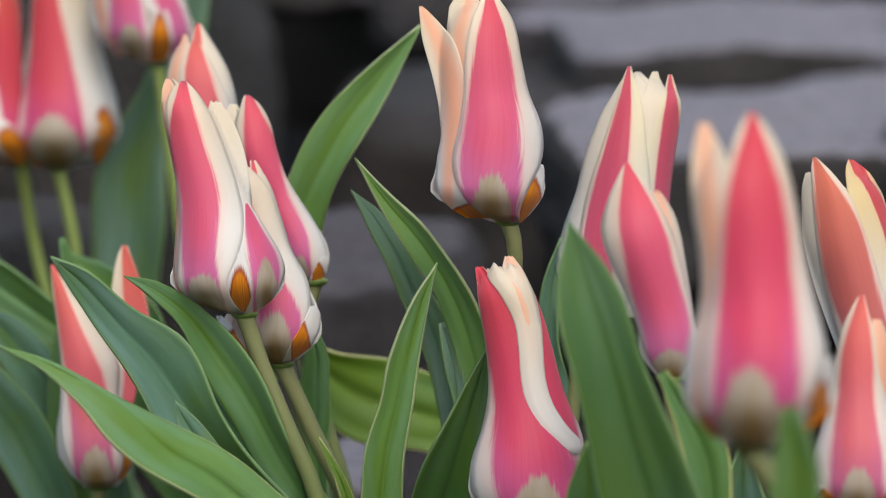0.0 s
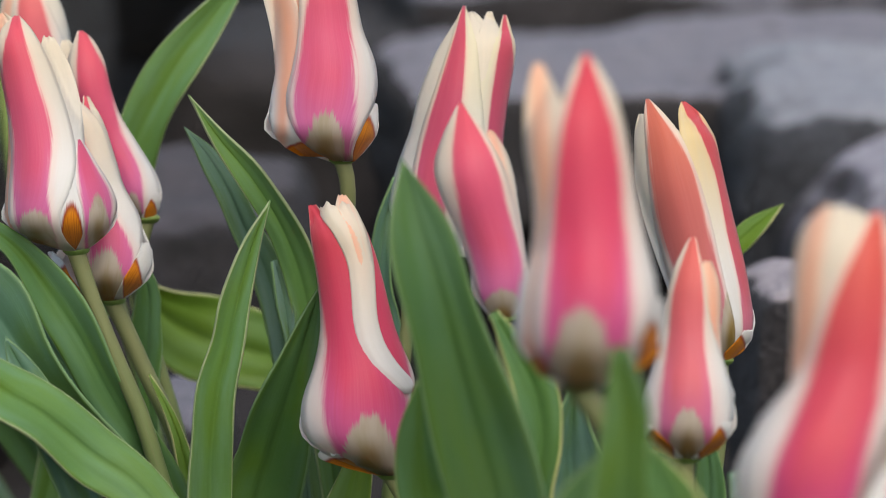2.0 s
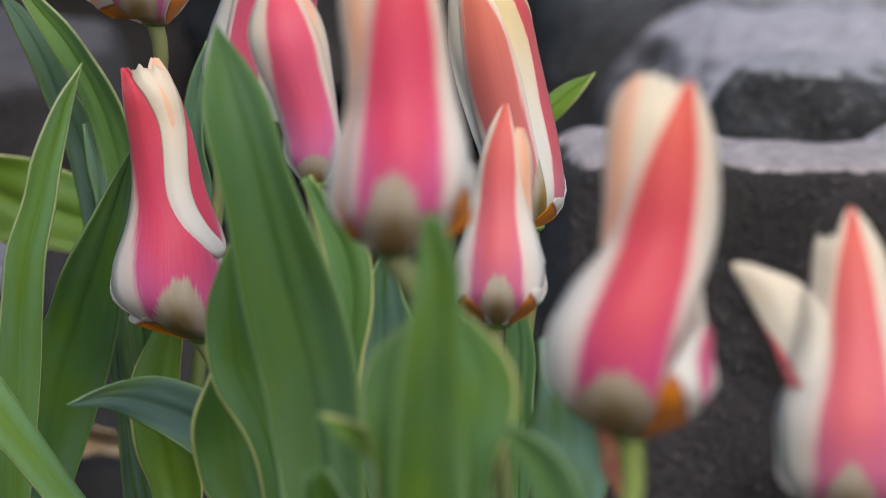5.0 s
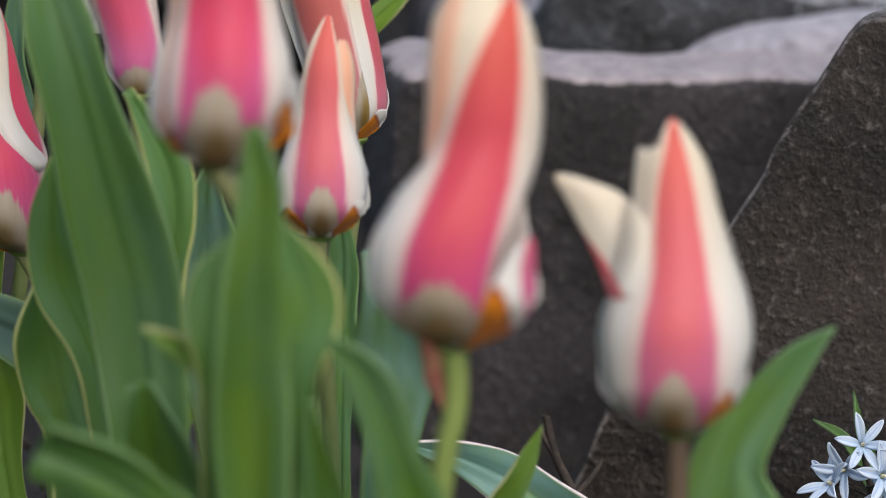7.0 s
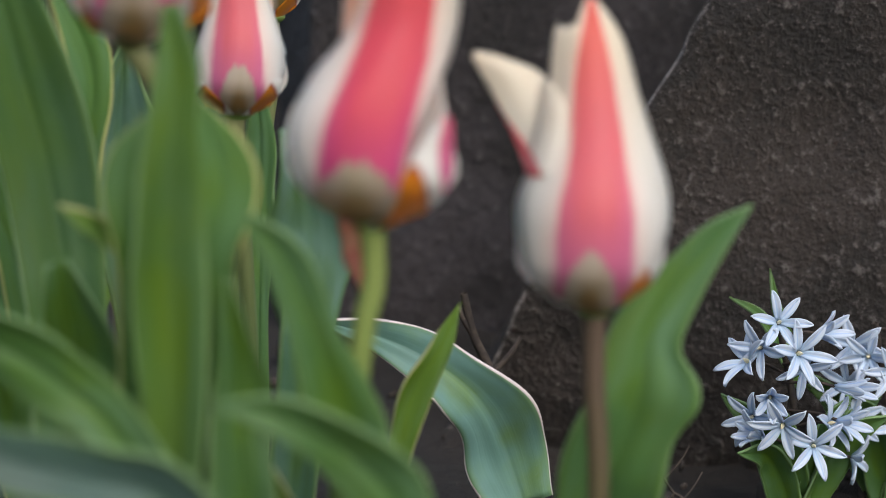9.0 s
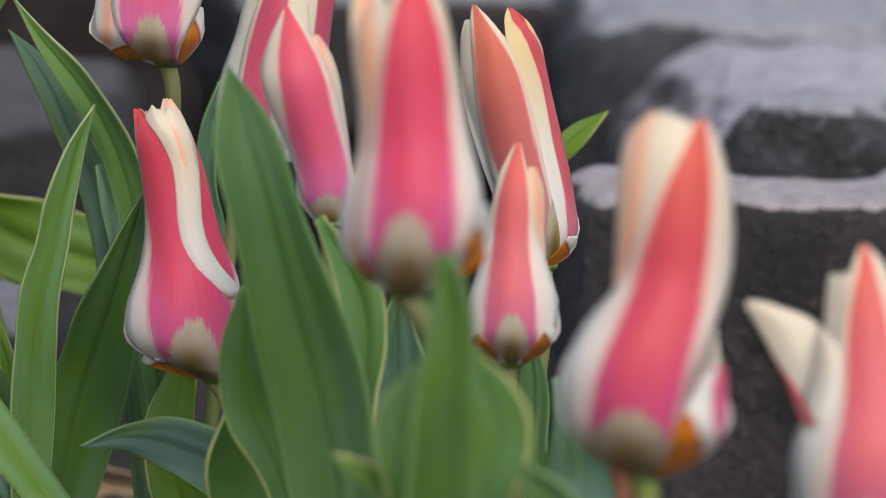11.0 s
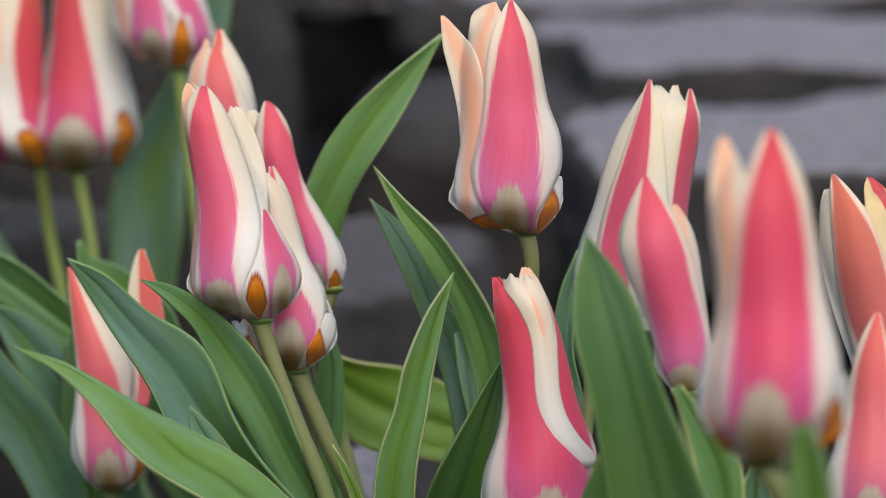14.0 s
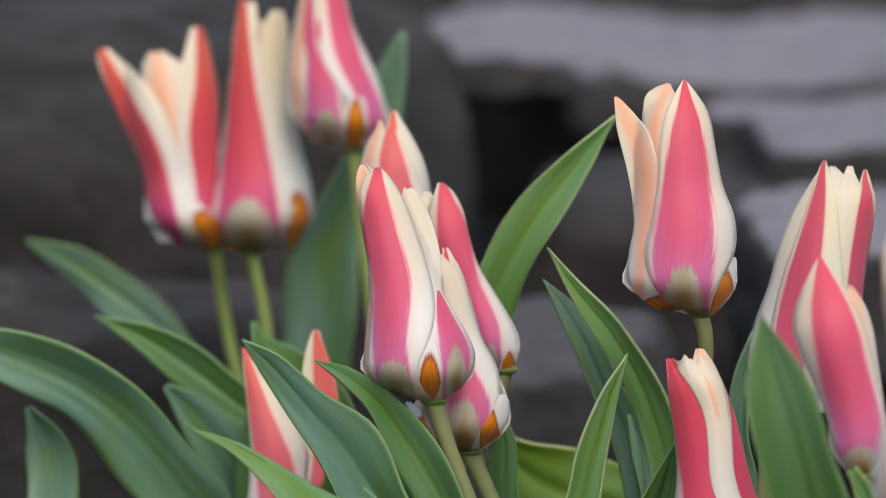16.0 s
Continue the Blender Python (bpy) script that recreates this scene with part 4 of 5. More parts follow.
petal(flower, 3, (0, 77.7), (0, 0.2, 1.4, 3.3, 3.4, 2.9, 2.7, 2.5, 1.9, 1.6), (2.1, 7.5, 12.4, 14.2, 12.5, 10.4, 8.8, 6.6, 3.3, 0.7), flame=(0.9, 1.4, 2, 1.8, 1.7), flare=(9.8, 9.9, 8.4, 6.5, 0.7), spot=(0, -0.7, 7.6, 20.3))
petal(flower, 1, (3.3, 75.8), (-6, -8.4, -10.8, -10.4, -8.5, -7.8, -8, -8.1, -9, -9.3), (3.3, 3.3, 3.5, 3.5, 2.5, 2.7, 4.1, 4.4, 2.3, 0.8), flame=(-11.9, -10.2, -7.5, -8.7, -9.4), flare=(1.6, 1.6, 1.8, 2.1, 1.6), spot=(-6.7, 1.6, 6.8, 8.7), mat=PETAL_INNER)
petal(flower, 2, (3.7, 21), (11, 12, 13.5, 15.2, 15.8, 16.5, 17, 17.3, 17.4, 17.4), (2, 2.3, 2.8, 3.4, 3.4, 3.5, 2.8, 2.1, 1.7, 1.4), spot=(15.9, 3.7, 3.1, 13), mat=PETAL_INNER)
blade(plant, [(0.0716, 0.8828, -0.0260), (0.0633, 0.9000, 0.0819), (0.0617, 0.9033, 0.0976), (0.0578, 0.9067, 0.1193), (0.0509, 0.9100, 0.1438), (0.0440, 0.9133, 0.1697), (0.0372, 0.9167, 0.1911), (0.0324, 0.9200, 0.2084)], (4.6, 10.2, 11.1, 11.7, 11.9, 10.7, 8.4, 0), LEAF_DEEP, right=(4.6, 10.2, 11.4, 12.5, 11.3, 8.4, 7.5, 0), fold=(22, 22), wave=0.04, seed=36)
blade(plant, [(0.0794, 0.9500, -0.0260), (0.0543, 0.9500, 0.0760), (0.0481, 0.9500, 0.0950), (0.0411, 0.9500, 0.1106), (0.0387, 0.9500, 0.1293), (0.0390, 0.9500, 0.1448)], (2.4, 5.2, 5.8, 6.4, 5.2, 0.6), LEAF_RIM, seed=35)
blade(plant, [(0.0688, 0.9500, -0.0260), (0.0707, 0.9500, 0.0982), (0.0711, 0.9500, 0.1155), (0.0724, 0.9500, 0.1296), (0.0697, 0.9500, 0.1435), (0.0586, 0.9500, 0.1635)], (2, 4.3, 4.3, 4.9, 5.5, 1.2), LEAF_RIM, seed=34)
blade(plant, [(0.0661, 0.9700, -0.0260), (0.0470, 0.9700, 0.0626), (0.0428, 0.9700, 0.0771), (0.0391, 0.9700, 0.0932), (0.0365, 0.9700, 0.1073)], (4.4, 9.7, 9.7, 8.6, 0.6), LEAF_RIM, seed=33)

plant = thing("tulip", (0.1165, 1.0500, -0.0180), "tulip with two dull crimson flames and yellow-cream edges", "tulip", "tulips in the bed")
stem(plant, [(0.1165, 1.0500, -0.0300), (0.1304, 1.0500, 0.0859), (0.1331, 1.0500, 0.1119), (0.1325, 1.0500, 0.1316)], 0.0026, 0.0023, STEM)
flower = bloom(plant, (0.1325, 1.0500, 0.1316), (-8.94, -1.24, -2.71), (0, 78), (0, -0.3, -2.1, -3.9, -6, -8.4, -11, -12.6, -13.6, -21.1), (1.7, 9.6, 11.2, 11.9, 11.9, 12.2, 12.6, 12.3, 10.5, 0.4), tone=DULL, seed=44)
petal(flower, 2, (0.3, 78), (-0.1, -1.3, -3.5, -6.4, -9, -11.7, -14.3, -17.1, -19.7, -21.1), (1.1, 4.9, 7, 7.8, 8.1, 8.1, 7.1, 5.2, 2.6, 0.6), flame=(-1.9, -5.2, -11.1, -15.2, -21.2), flare=(4, 6, 7, 6, 0.5), spot=(3, 5.4, 3.7, 18.5))
petal(flower, 1, (5.4, 73.6), (-6.3, -7.7, -9.8, -12.6, -15.7, -19, -20.8, -21.9, -22.5, -23), (2.9, 3.1, 3.3, 3.6, 3.6, 3.5, 3.9, 3.2, 2.2, 0.7), mat=PETAL_INNER)
petal(flower, 1.2, (0.3, 77.3), (0.8, 4.2, 5.1, 3.1, 0.6, -2.3, -4.7, -6.8, -8.7, -10.4), (1.2, 2.9, 4.5, 5.5, 6.1, 6.1, 6, 5.5, 3.7, 0.7), flame=(8.2, 7.4, 3.4, -0.8, -9.3), flare=(1.8, 2.1, 2.1, 2, 1.9), mat=GOLDEN)
petal(flower, 3, (-0.5, 9.4), (0.3, 1, 1.9, 3.1, 4.4, 5.6, 6.9, 7.5, 7.8, 8), (1, 1.3, 1.8, 2.5, 2.8, 2.6, 2.5, 1.9, 1.5, 1.3), spot=(4.2, -1.7, 4, 11.1), mat=PETAL_INNER)
blade(plant, [(0.0773, 1.1600, -0.0260), (0.1365, 1.1600, 0.1262), (0.1462, 1.1600, 0.1447), (0.1524, 1.1600, 0.1519), (0.1587, 1.1600, 0.1576), (0.1656, 1.1600, 0.1633)], (2, 2.2, 3.3, 3.9, 2.8, 0), LEAF_BRIGHT, fold=(20, 10), seed=13)

plant = thing("tulip", (0.1282, 0.9806, -0.0180), "small slender-waisted tulip with pink flame and orange base", "tulip", "tulips in the bed")
stem(plant, [(0.1282, 0.9806, -0.0300), (0.1172, 0.9750, 0.0870), (0.1140, 0.9700, 0.1105), (0.1139, 0.9700, 0.1193)], 0.0024, 0.0021, STEM)
flower = bloom(plant, (0.1139, 0.9700, 0.1193), (-11.12, -1.78, -6.07), (0, 61.3), (0.1, 0.3, 0.6, 0.9, 1.2, 1.5, 1.9, 2.2, 2.2, 2.2), (2.3, 11.6, 12.6, 11.9, 9.5, 7.9, 7.4, 6.9, 4.7, 0.6), tone=SALMON, seed=47)
petal(flower, 2, (0, 61.3), (0.2, -0.1, 0.3, 0.7, 0.9, 0.6, 0.2, 0.7, 1.6, 2.2), (1.7, 8.3, 11.8, 12.5, 10.3, 7.2, 5.5, 4, 1.9, 0.6), flame=(0.2, 0.1, 0, 0.7, 2.2), flare=(7.3, 7.3, 5.1, 4, 0.6), spot=(0.3, -0.6, 5.2, 15.3))
petal(flower, 1, (17.2, 54.4), (9, 8.7, 8.3, 7.7, 7.3, 6.9, 6.8, 6.4, 6.2, 6.1), (4.3, 3.9, 3.2, 2.3, 2.3, 2.5, 2.8, 2.7, 1.8, 1.1), flame=(7.8, 7.6, 7.3, 7.4, 6.3), flare=(1.6, 1.6, 1.6, 1.6, 1.6), mat=PETAL_INNER)
petal(flower, 3, (0.3, 10.2), (2.7, 3.6, 5.1, 6.8, 7.8, 8.9, 9.9, 10.5, 10.9, 11.1), (1.4, 1.6, 2, 2.3, 2.3, 2.2, 2, 1.6, 1.3, 1.1), spot=(7.5, -0.3, 4.4, 10.5), mat=PETAL_INNER)
petal(flower, 3, (0.5, 9.5), (-2.2, -3, -4.2, -5.8, -6.9, -8.1, -9.4, -10.2, -10.7, -11), (1.3, 1.6, 2.1, 2.7, 2.6, 2.4, 2.2, 1.6, 1.2, 0.9), spot=(-7.5, -0.3, 4.4, 9.7), mat=PETAL_INNER)
blade(plant, [(0.1248, 0.9300, -0.0260), (0.1291, 0.9300, 0.0600), (0.1304, 0.9300, 0.0790), (0.1308, 0.9300, 0.0947), (0.1279, 0.9300, 0.1102), (0.1216, 0.9300, 0.1248)], (3.2, 7, 9.4, 10, 7.8, 1.2), LEAF_BLUE, fold=(10, 25), seed=19)
blade(plant, [(0.0959, 1.0000, -0.0260), (0.0878, 1.0000, 0.0749), (0.0856, 1.0000, 0.0949), (0.0845, 1.0000, 0.1146), (0.0849, 1.0000, 0.1333)], (3.1, 6.8, 8.4, 7.4, 1.3), LEAF_BLUE, seed=18)
blade(plant, [(0.1279, 1.0000, -0.0260), (0.1252, 1.0000, 0.0735), (0.1246, 1.0000, 0.0919), (0.1243, 1.0000, 0.1085), (0.1218, 1.0000, 0.1233)], (2, 3.3, 3.6, 3.9, 1.3), LEAF_GREEN, seed=17)

plant = thing("tulip", (0.1109, 0.7800, -0.0180), "large blurred tulip leaning back, crimson flame on cream", "tulip", "tulips in the bed")
stem(plant, [(0.1109, 0.7800, -0.0300), (0.1218, 0.7800, 0.1092), (0.1239, 0.7800, 0.1219), (0.1229, 0.7800, 0.1354)], 0.0031, 0.0027, STEM_GREEN)
flower = bloom(plant, (0.1229, 0.7800, 0.1354), (-11.12, -1.78, -6.07), (0, 81.1), (0.3, 0.8, -0.7, -0.4, 2.6, 5.7, 6.3, 6.1, 5.9, 5.9), (3, 16.2, 18.5, 18.2, 15.5, 12.9, 12.9, 12.6, 11.4, 7.3), tone=RED, seed=50)
petal(flower, 3, (1, 79.6), (-1.3, -4.6, -5.8, -4.5, -0.1, 6.6, 8.8, 10.4, 11.7, 12.3), (3.3, 9.2, 11.8, 14, 14.5, 11.8, 10.3, 7.5, 3.7, 1.1), flame=(-4.8, -2.1, 4, 8.1, 12.3), flare=(8.1, 10.1, 8.4, 6.1, 0.9), spot=(-4.3, 0.5, 10.4, 14.7))
petal(flower, 1, (32.5, 81.1), (-4.9, -4.3, -3.4, -3.1, -2.2, -1.5, -0.5, 0.8, 2, 2.5), (4.1, 4, 3.8, 3.7, 4.3, 5, 5.7, 5.9, 4.7, 2.5), flame=(-5.2, -4.6, -3.4, -2.4, 0.1), flare=(1.9, 1.8, 2, 2.1, 1.6), mat=PETAL_INNER)
petal(flower, 0.3, (58, 80.2), (10.7, 10.4, 9.9, 9.3, 8.7, 7.9, 7, 6, 5.2, 4.8), (7.6, 7.6, 7.5, 7.5, 7.4, 7.3, 6.5, 5.4, 3.4, 2.4), mat=PETAL_INNER)
petal(flower, 2, (0, 24.9), (1.1, 3.5, 6.8, 9.7, 11.1, 12.5, 13.7, 14.8, 15.8, 16.4), (2.5, 3.9, 5.7, 6.3, 6, 5.3, 4.2, 3, 1.7, 0.9), flame=(16.4, 17, 16.4, 16.2, 16.7), flare=(0.6, 1.2, 1.9, 2.1, 1.1), spot=(7.1, -2.4, 6.1, 17.9), mat=ORANGE_FOOT)
blade(plant, [(0.0812, 0.7700, -0.0260), (0.0767, 0.7700, 0.1178), (0.0759, 0.7700, 0.1371), (0.0759, 0.7700, 0.1550), (0.0764, 0.7700, 0.1728), (0.0750, 0.7700, 0.1876)], (3.4, 7.5, 7.5, 7, 5.2, 1.5), LEAF_STRIPED, fold=(28, 28), seed=31)
blade(plant, [(0.0757, 0.7900, -0.0260), (0.0730, 0.7900, 0.1109), (0.0725, 0.7900, 0.1268), (0.0708, 0.7900, 0.1400), (0.0713, 0.7900, 0.1491), (0.0761, 0.7900, 0.1602)], (3, 6.7, 7.2, 7.3, 5.9, 0.8), LEAF_RIM, fold=(5, 25), seed=30)
blade(plant, [(0.0826, 0.7900, -0.0260), (0.0872, 0.7900, 0.1109), (0.0879, 0.7900, 0.1282), (0.0897, 0.7900, 0.1420), (0.0876, 0.7900, 0.1512), (0.0831, 0.7900, 0.1623)], (3, 6.7, 7.2, 7.3, 6.1, 0.8), LEAF_RIM, fold=(25, 5), seed=29)
blade(plant, [(0.1636, 0.8000, -0.0260), (0.0736, 0.8000, 0.1189), (0.0676, 0.8000, 0.1258), (0.0603, 0.8000, 0.1311), (0.0537, 0.8000, 0.1348)], (2, 1.8, 2.8, 2.3, 0.1), LEAF_BRIGHT, seed=28)
# Darker greens on these low leaves hold the shade they stand in.
blade(plant, [(0.1622, 0.7000, -0.0260), (0.0722, 0.7000, 0.0949), (0.0570, 0.7000, 0.1014), (0.0409, 0.7000, 0.1059), (0.0239, 0.7000, 0.1101)], (2.8, 6.2, 7.1, 6.6, 4.5), LEAF_DARK, fold=(5, 30), seed=25)
blade(plant, [(0.1554, 0.7600, -0.0260), (0.0654, 0.7600, 0.0925), (0.0540, 0.7600, 0.1035), (0.0440, 0.7600, 0.1106), (0.0292, 0.7600, 0.1170)], (2.5, 5.5, 6.9, 7.4, 6.1), LEAF_DEEP, fold=(0, 30), seed=24)
blade(plant, [(0.1785, 0.7200, -0.0260), (0.1238, 0.7200, 0.0846), (0.1173, 0.7200, 0.0945), (0.1060, 0.7200, 0.1036), (0.0938, 0.7200, 0.1096), (0.0825, 0.7200, 0.1113)], (2.8, 6.3, 6.7, 6, 4, 0.7), LEAF_DEEP, fold=(5, 30), seed=23)
blade(plant, [(0.1450, 0.7700, -0.0260), (0.1245, 0.7700, 0.0704), (0.1199, 0.7700, 0.0865), (0.1135, 0.7700, 0.1025), (0.1071, 0.7700, 0.1182), (0.1009, 0.7700, 0.1312), (0.0930, 0.7700, 0.1400)], (2.9, 6.4, 6.9, 6.9, 6.1, 4.5, 1), LEAF_DEEP, fold=(10, 25), seed=22)
blade(plant, [(0.1028, 0.7800, -0.0260), (0.0958, 0.7800, 0.0726), (0.0938, 0.7800, 0.0942), (0.0920, 0.7800, 0.1101), (0.0903, 0.7800, 0.1233)], (3.5, 7.7, 6.4, 3.8, 0.8), LEAF_DEEP, seed=21)
blade(plant, [(0.0801, 0.8400, -0.0260), (0.0686, 0.8400, 0.0501), (0.0639, 0.8400, 0.0732), (0.0607, 0.8400, 0.0932), (0.0562, 0.8400, 0.1115)], (5, 11.1, 11, 8.2, 2.7), LEAF_DEEP, seed=20)
leaf(plant, [(0.1262, 0.8000, 0.1138), (0.1239, 0.8100, 0.1235), (0.1198, 0.8100, 0.1343)], 0.0079, WITHERED, roll=10, fold=0.5, peak=0.5, seed=77, label="withered reddish bract")

plant = thing("tulip", (0.1874, 0.8000, -0.0180), "tulip with salmon flame and one petal folded down", "tulip", "tulips in the bed")
stem(plant, [(0.1874, 0.8000, -0.0300), (0.1835, 0.8000, 0.0627), (0.1826, 0.8000, 0.0768), (0.1810, 0.8000, 0.0908), (0.1805, 0.8000, 0.0991), (0.1801, 0.8000, 0.1099)], 0.0030, 0.0026, STEM_BROWN)
flower = bloom(plant, (0.1801, 0.8000, 0.1099), (-12.12, -2.34, -7.92), (0, 73.9), (0.2, -1.3, -1, -0.9, -0.6, -0.6, -1.1, -1.5, -2, -1.5), (2.5, 14.4, 17.3, 18.2, 16.3, 13.2, 11.1, 9.3, 7.1, 0.7), tone=SALMON, seed=63)
petal(flower, 3, (0, 73.9), (0.3, -2, -2, -1.1, -0.7, 0.8, 0.3, -0.1, -0.8, -1.5), (1.9, 9.7, 14.9, 17.8, 17.2, 12.4, 9, 6.4, 3.2, 0.7), flame=(-1.7, -1.5, -0.5, -1.3, -1.5), flare=(8.9, 9.3, 6.5, 4.4, 0.6), spot=(-2.4, -0.7, 6.4, 15.8))
petal(flower, 2, (2, 66.9), (-6, -8.4, -11.1, -12.4, -12, -9.2, -7.5, -7.1, -6.8, -6.6), (3.3, 4.7, 6.1, 6.5, 6.4, 4.5, 3.6, 3.7, 3.3, 2.6), mat=PETAL_INNER)
petal(flower, 4, (32.1, 60.9), (-14.2, -14, -13.7, -13.8, -14.2, -15.2, -17.3, -20.6, -24.8, -28.3), (2.3, 2.9, 3.8, 5.1, 6.3, 7.4, 7.5, 6.8, 4.1, 0.8), flame=(-15, -17.8, -22.3, -26.4, -30.1), flare=(1.7, 1.5, 0.8, 0.5, 0.4), bow=0.35)
petal(flower, 3.5, (2.4, 12.2), (5.6, 6.2, 7.1, 8.3, 9.3, 10.4, 11.4, 12.5, 13.2, 13.6), (1.3, 1.6, 2, 2.6, 2.8, 2.6, 2.5, 2.1, 1.8, 1.7), spot=(9, 0.5, 4.5, 11.9), mat=PETAL_INNER)
blade(plant, [(0.1852, 0.8376, -0.0260), (0.1915, 0.8300, 0.0497), (0.1927, 0.8286, 0.0604), (0.1958, 0.8271, 0.0740), (0.1976, 0.8257, 0.0860), (0.1987, 0.8243, 0.0978), (0.2059, 0.8229, 0.1118), (0.2139, 0.8214, 0.1235), (0.2217, 0.8200, 0.1313)], (5.4, 11.9, 13.2, 13.6, 12.4, 10.3, 5.7, 3.5, 0), LEAF_GREEN, right=(5, 11.2, 11.8, 10.8, 14.9, 8.2, 5.5, 3.5, 0), fold=(10, 25), wave=0.04, seed=16)
blade(plant, [(0.1512, 0.9200, -0.0260), (0.1552, 0.9200, 0.0310), (0.1566, 0.9200, 0.0454), (0.1609, 0.9200, 0.0581), (0.1658, 0.9200, 0.0692), (0.1698, 0.9200, 0.0793)], (2, 2.8, 3.4, 4.3, 3, 0), LEAF_BRIGHT, seed=15)
blade(plant, [(0.2065, 1.0000, -0.0040), (0.1987, 1.0000, 0.0153), (0.1886, 1.0000, 0.0307), (0.1746, 1.0000, 0.0410), (0.1593, 1.0000, 0.0479), (0.1445, 1.0000, 0.0519)], (10.1, 12.3, 10, 7.6, 4.6, 0.7), LEAF_PALE, fold=(10, 25), wave=0.08, seed=14)

plant = thing("tulip", (-0.1133, 1.1900, -0.0180), "low open tulip between leaves, red flames on cream", "tulip", "tulips in the bed")
stem(plant, [(-0.1133, 1.1900, -0.0300), (-0.1143, 1.1800, 0.0843)], 0.0026, 0.0023, STEM)
flower = bloom(plant, (-0.1143, 1.1800, 0.0843), (-7.89, -1.04, 0.67), (0, 74.3), (0.4, -0.2, -1.4, -2.1, -2.4, -3, -4.7, -6.9, -9.9, -13.8), (4.7, 11, 11.8, 10.7, 9.9, 9.9, 8.7, 6.8, 4.3, 0.9), tone=SALMON, seed=67)
petal(flower, 2, (0.4, 74.3), (-0.1, 0.2, -0.8, -1.8, -2.3, -1.8, -5.3, -10.1, -12.8, -14.1), (4.2, 7.5, 9.6, 10.4, 9.7, 9.2, 6.8, 3.5, 1.5, 0.6), flame=(-0.6, -1.3, -3.3, -8.6, -13.9), flare=(7, 6.4, 6.3, 3.5, 0.6), spot=(0, -0.6, 6, 15.1))
petal(flower, 0, (26.8, 80.3), (6, 6.8, 7.8, 9.3, 10.8, 11.2, 10.7, 10, 9.8, 10), (5.7, 5.8, 6, 6.3, 6.5, 6.4, 5.5, 3.7, 2, 0.9), flame=(10, 12.3, 13.7, 12.2, 9.9), flare=(2.1, 3.4, 4.3, 3.3, 0.8))
petal(flower, 1, (2.6, 14.5), (6.5, 6.8, 7.2, 7.8, 8.4, 8.7, 8.9, 8.4, 7.8, 7.5), (1.4, 1.6, 1.8, 2.1, 2.4, 2.6, 2.8, 2.4, 1.8, 1.5), spot=(8.7, 2.3, 3, 12.1), mat=PETAL_INNER)
petal(flower, 1.2, (3.2, 32.4), (-5.8, -6.5, -7.6, -9, -9.2, -9.2, -9, -8.9, -9.1, -9.2), (2.8, 3.1, 3.6, 4.2, 4.3, 4.3, 3.8, 2.9, 1.9, 1.3), mat=PETAL_INNER)
blade(plant, [(-0.0381, 1.2500, -0.0260), (-0.0999, 1.2500, 0.1177), (-0.1091, 1.2500, 0.1336), (-0.1201, 1.2500, 0.1450), (-0.1301, 1.2500, 0.1522)], (2.7, 6, 6, 4.8, 0.8), LEAF_GREEN, seed=43)
blade(plant, [(-0.1204, 1.2200, -0.0260), (-0.1255, 1.2200, 0.0762), (-0.1277, 1.2200, 0.1079), (-0.1239, 1.2200, 0.1355), (-0.1299, 1.2200, 0.1627)], (4.4, 9.7, 8.7, 5.8, 0.8), LEAF_GREEN, seed=42)

plant = thing("tulip", (-0.1346, 1.4000, -0.0180), "open tulip with red flame and orange base, high in the bed", "tulip", "tulips in the bed")
stem(plant, [(-0.1346, 1.4000, -0.0300), (-0.1430, 1.4000, 0.1220), (-0.1447, 1.4000, 0.1395), (-0.1500, 1.4000, 0.1651)], 0.0026, 0.0023, STEM_GREEN)
flower = bloom(plant, (-0.1500, 1.4000, 0.1651), (-6.73, -0.75, 3.03), (0, 99.1), (0.2, 1.5, 3.1, 3.6, 3.6, 3.5, 3.3, 3.5, 3, 1.9), (3.8, 20.4, 20.5, 17.4, 15, 13.4, 12.3, 11.6, 10, 6.5), tone=RED, seed=69)
petal(flower, 2, (0.4, 99.1), (0, 0.2, 1.1, 0.6, -0.3, -1, -1.5, -2.3, -2.8, -3.1), (3.1, 12, 16.4, 13.7, 10.4, 8.1, 6.5, 4.6, 2.5, 1.3), flame=(-0.4, -0.8, -1.9, -3.3, -3.2), flare=(13.7, 11, 7.2, 4.1, 1.4), spot=(-0.4, -0.9, 11.5, 22.2))
petal(flower, 1, (2.2, 94.7), (9, 12.4, 16, 14.8, 11.8, 9.2, 8.7, 9.2, 9.6, 10.2), (7.2, 7.5, 7.8, 8.1, 7.9, 7.5, 6.7, 5.6, 3.9, 1.8), spot=(18.6, 2.7, 5.3, 21.7), mat=PALE_FOOT)
petal(flower, 0.3, (7.1, 98), (-9.3, -9, -8.5, -7.7, -6.3, -4.8, -3.4, -1.2, 0.2, 0.4), (6.7, 6.9, 7.2, 7.3, 5.9, 5, 4.9, 3.6, 2.3, 1.3), mat=PETAL_INNER)
petal(flower, 1.4, (0.9, 18.2), (-4.9, -6.3, -8.5, -11.5, -12.8, -13.7, -14.7, -15.8, -16.7, -17.1), (2.2, 2.8, 3.6, 4.8, 4.9, 4.7, 4.6, 3.6, 2.7, 2.2), spot=(-12.6, -1.8, 8.9, 21.1), mat=PETAL_INNER)
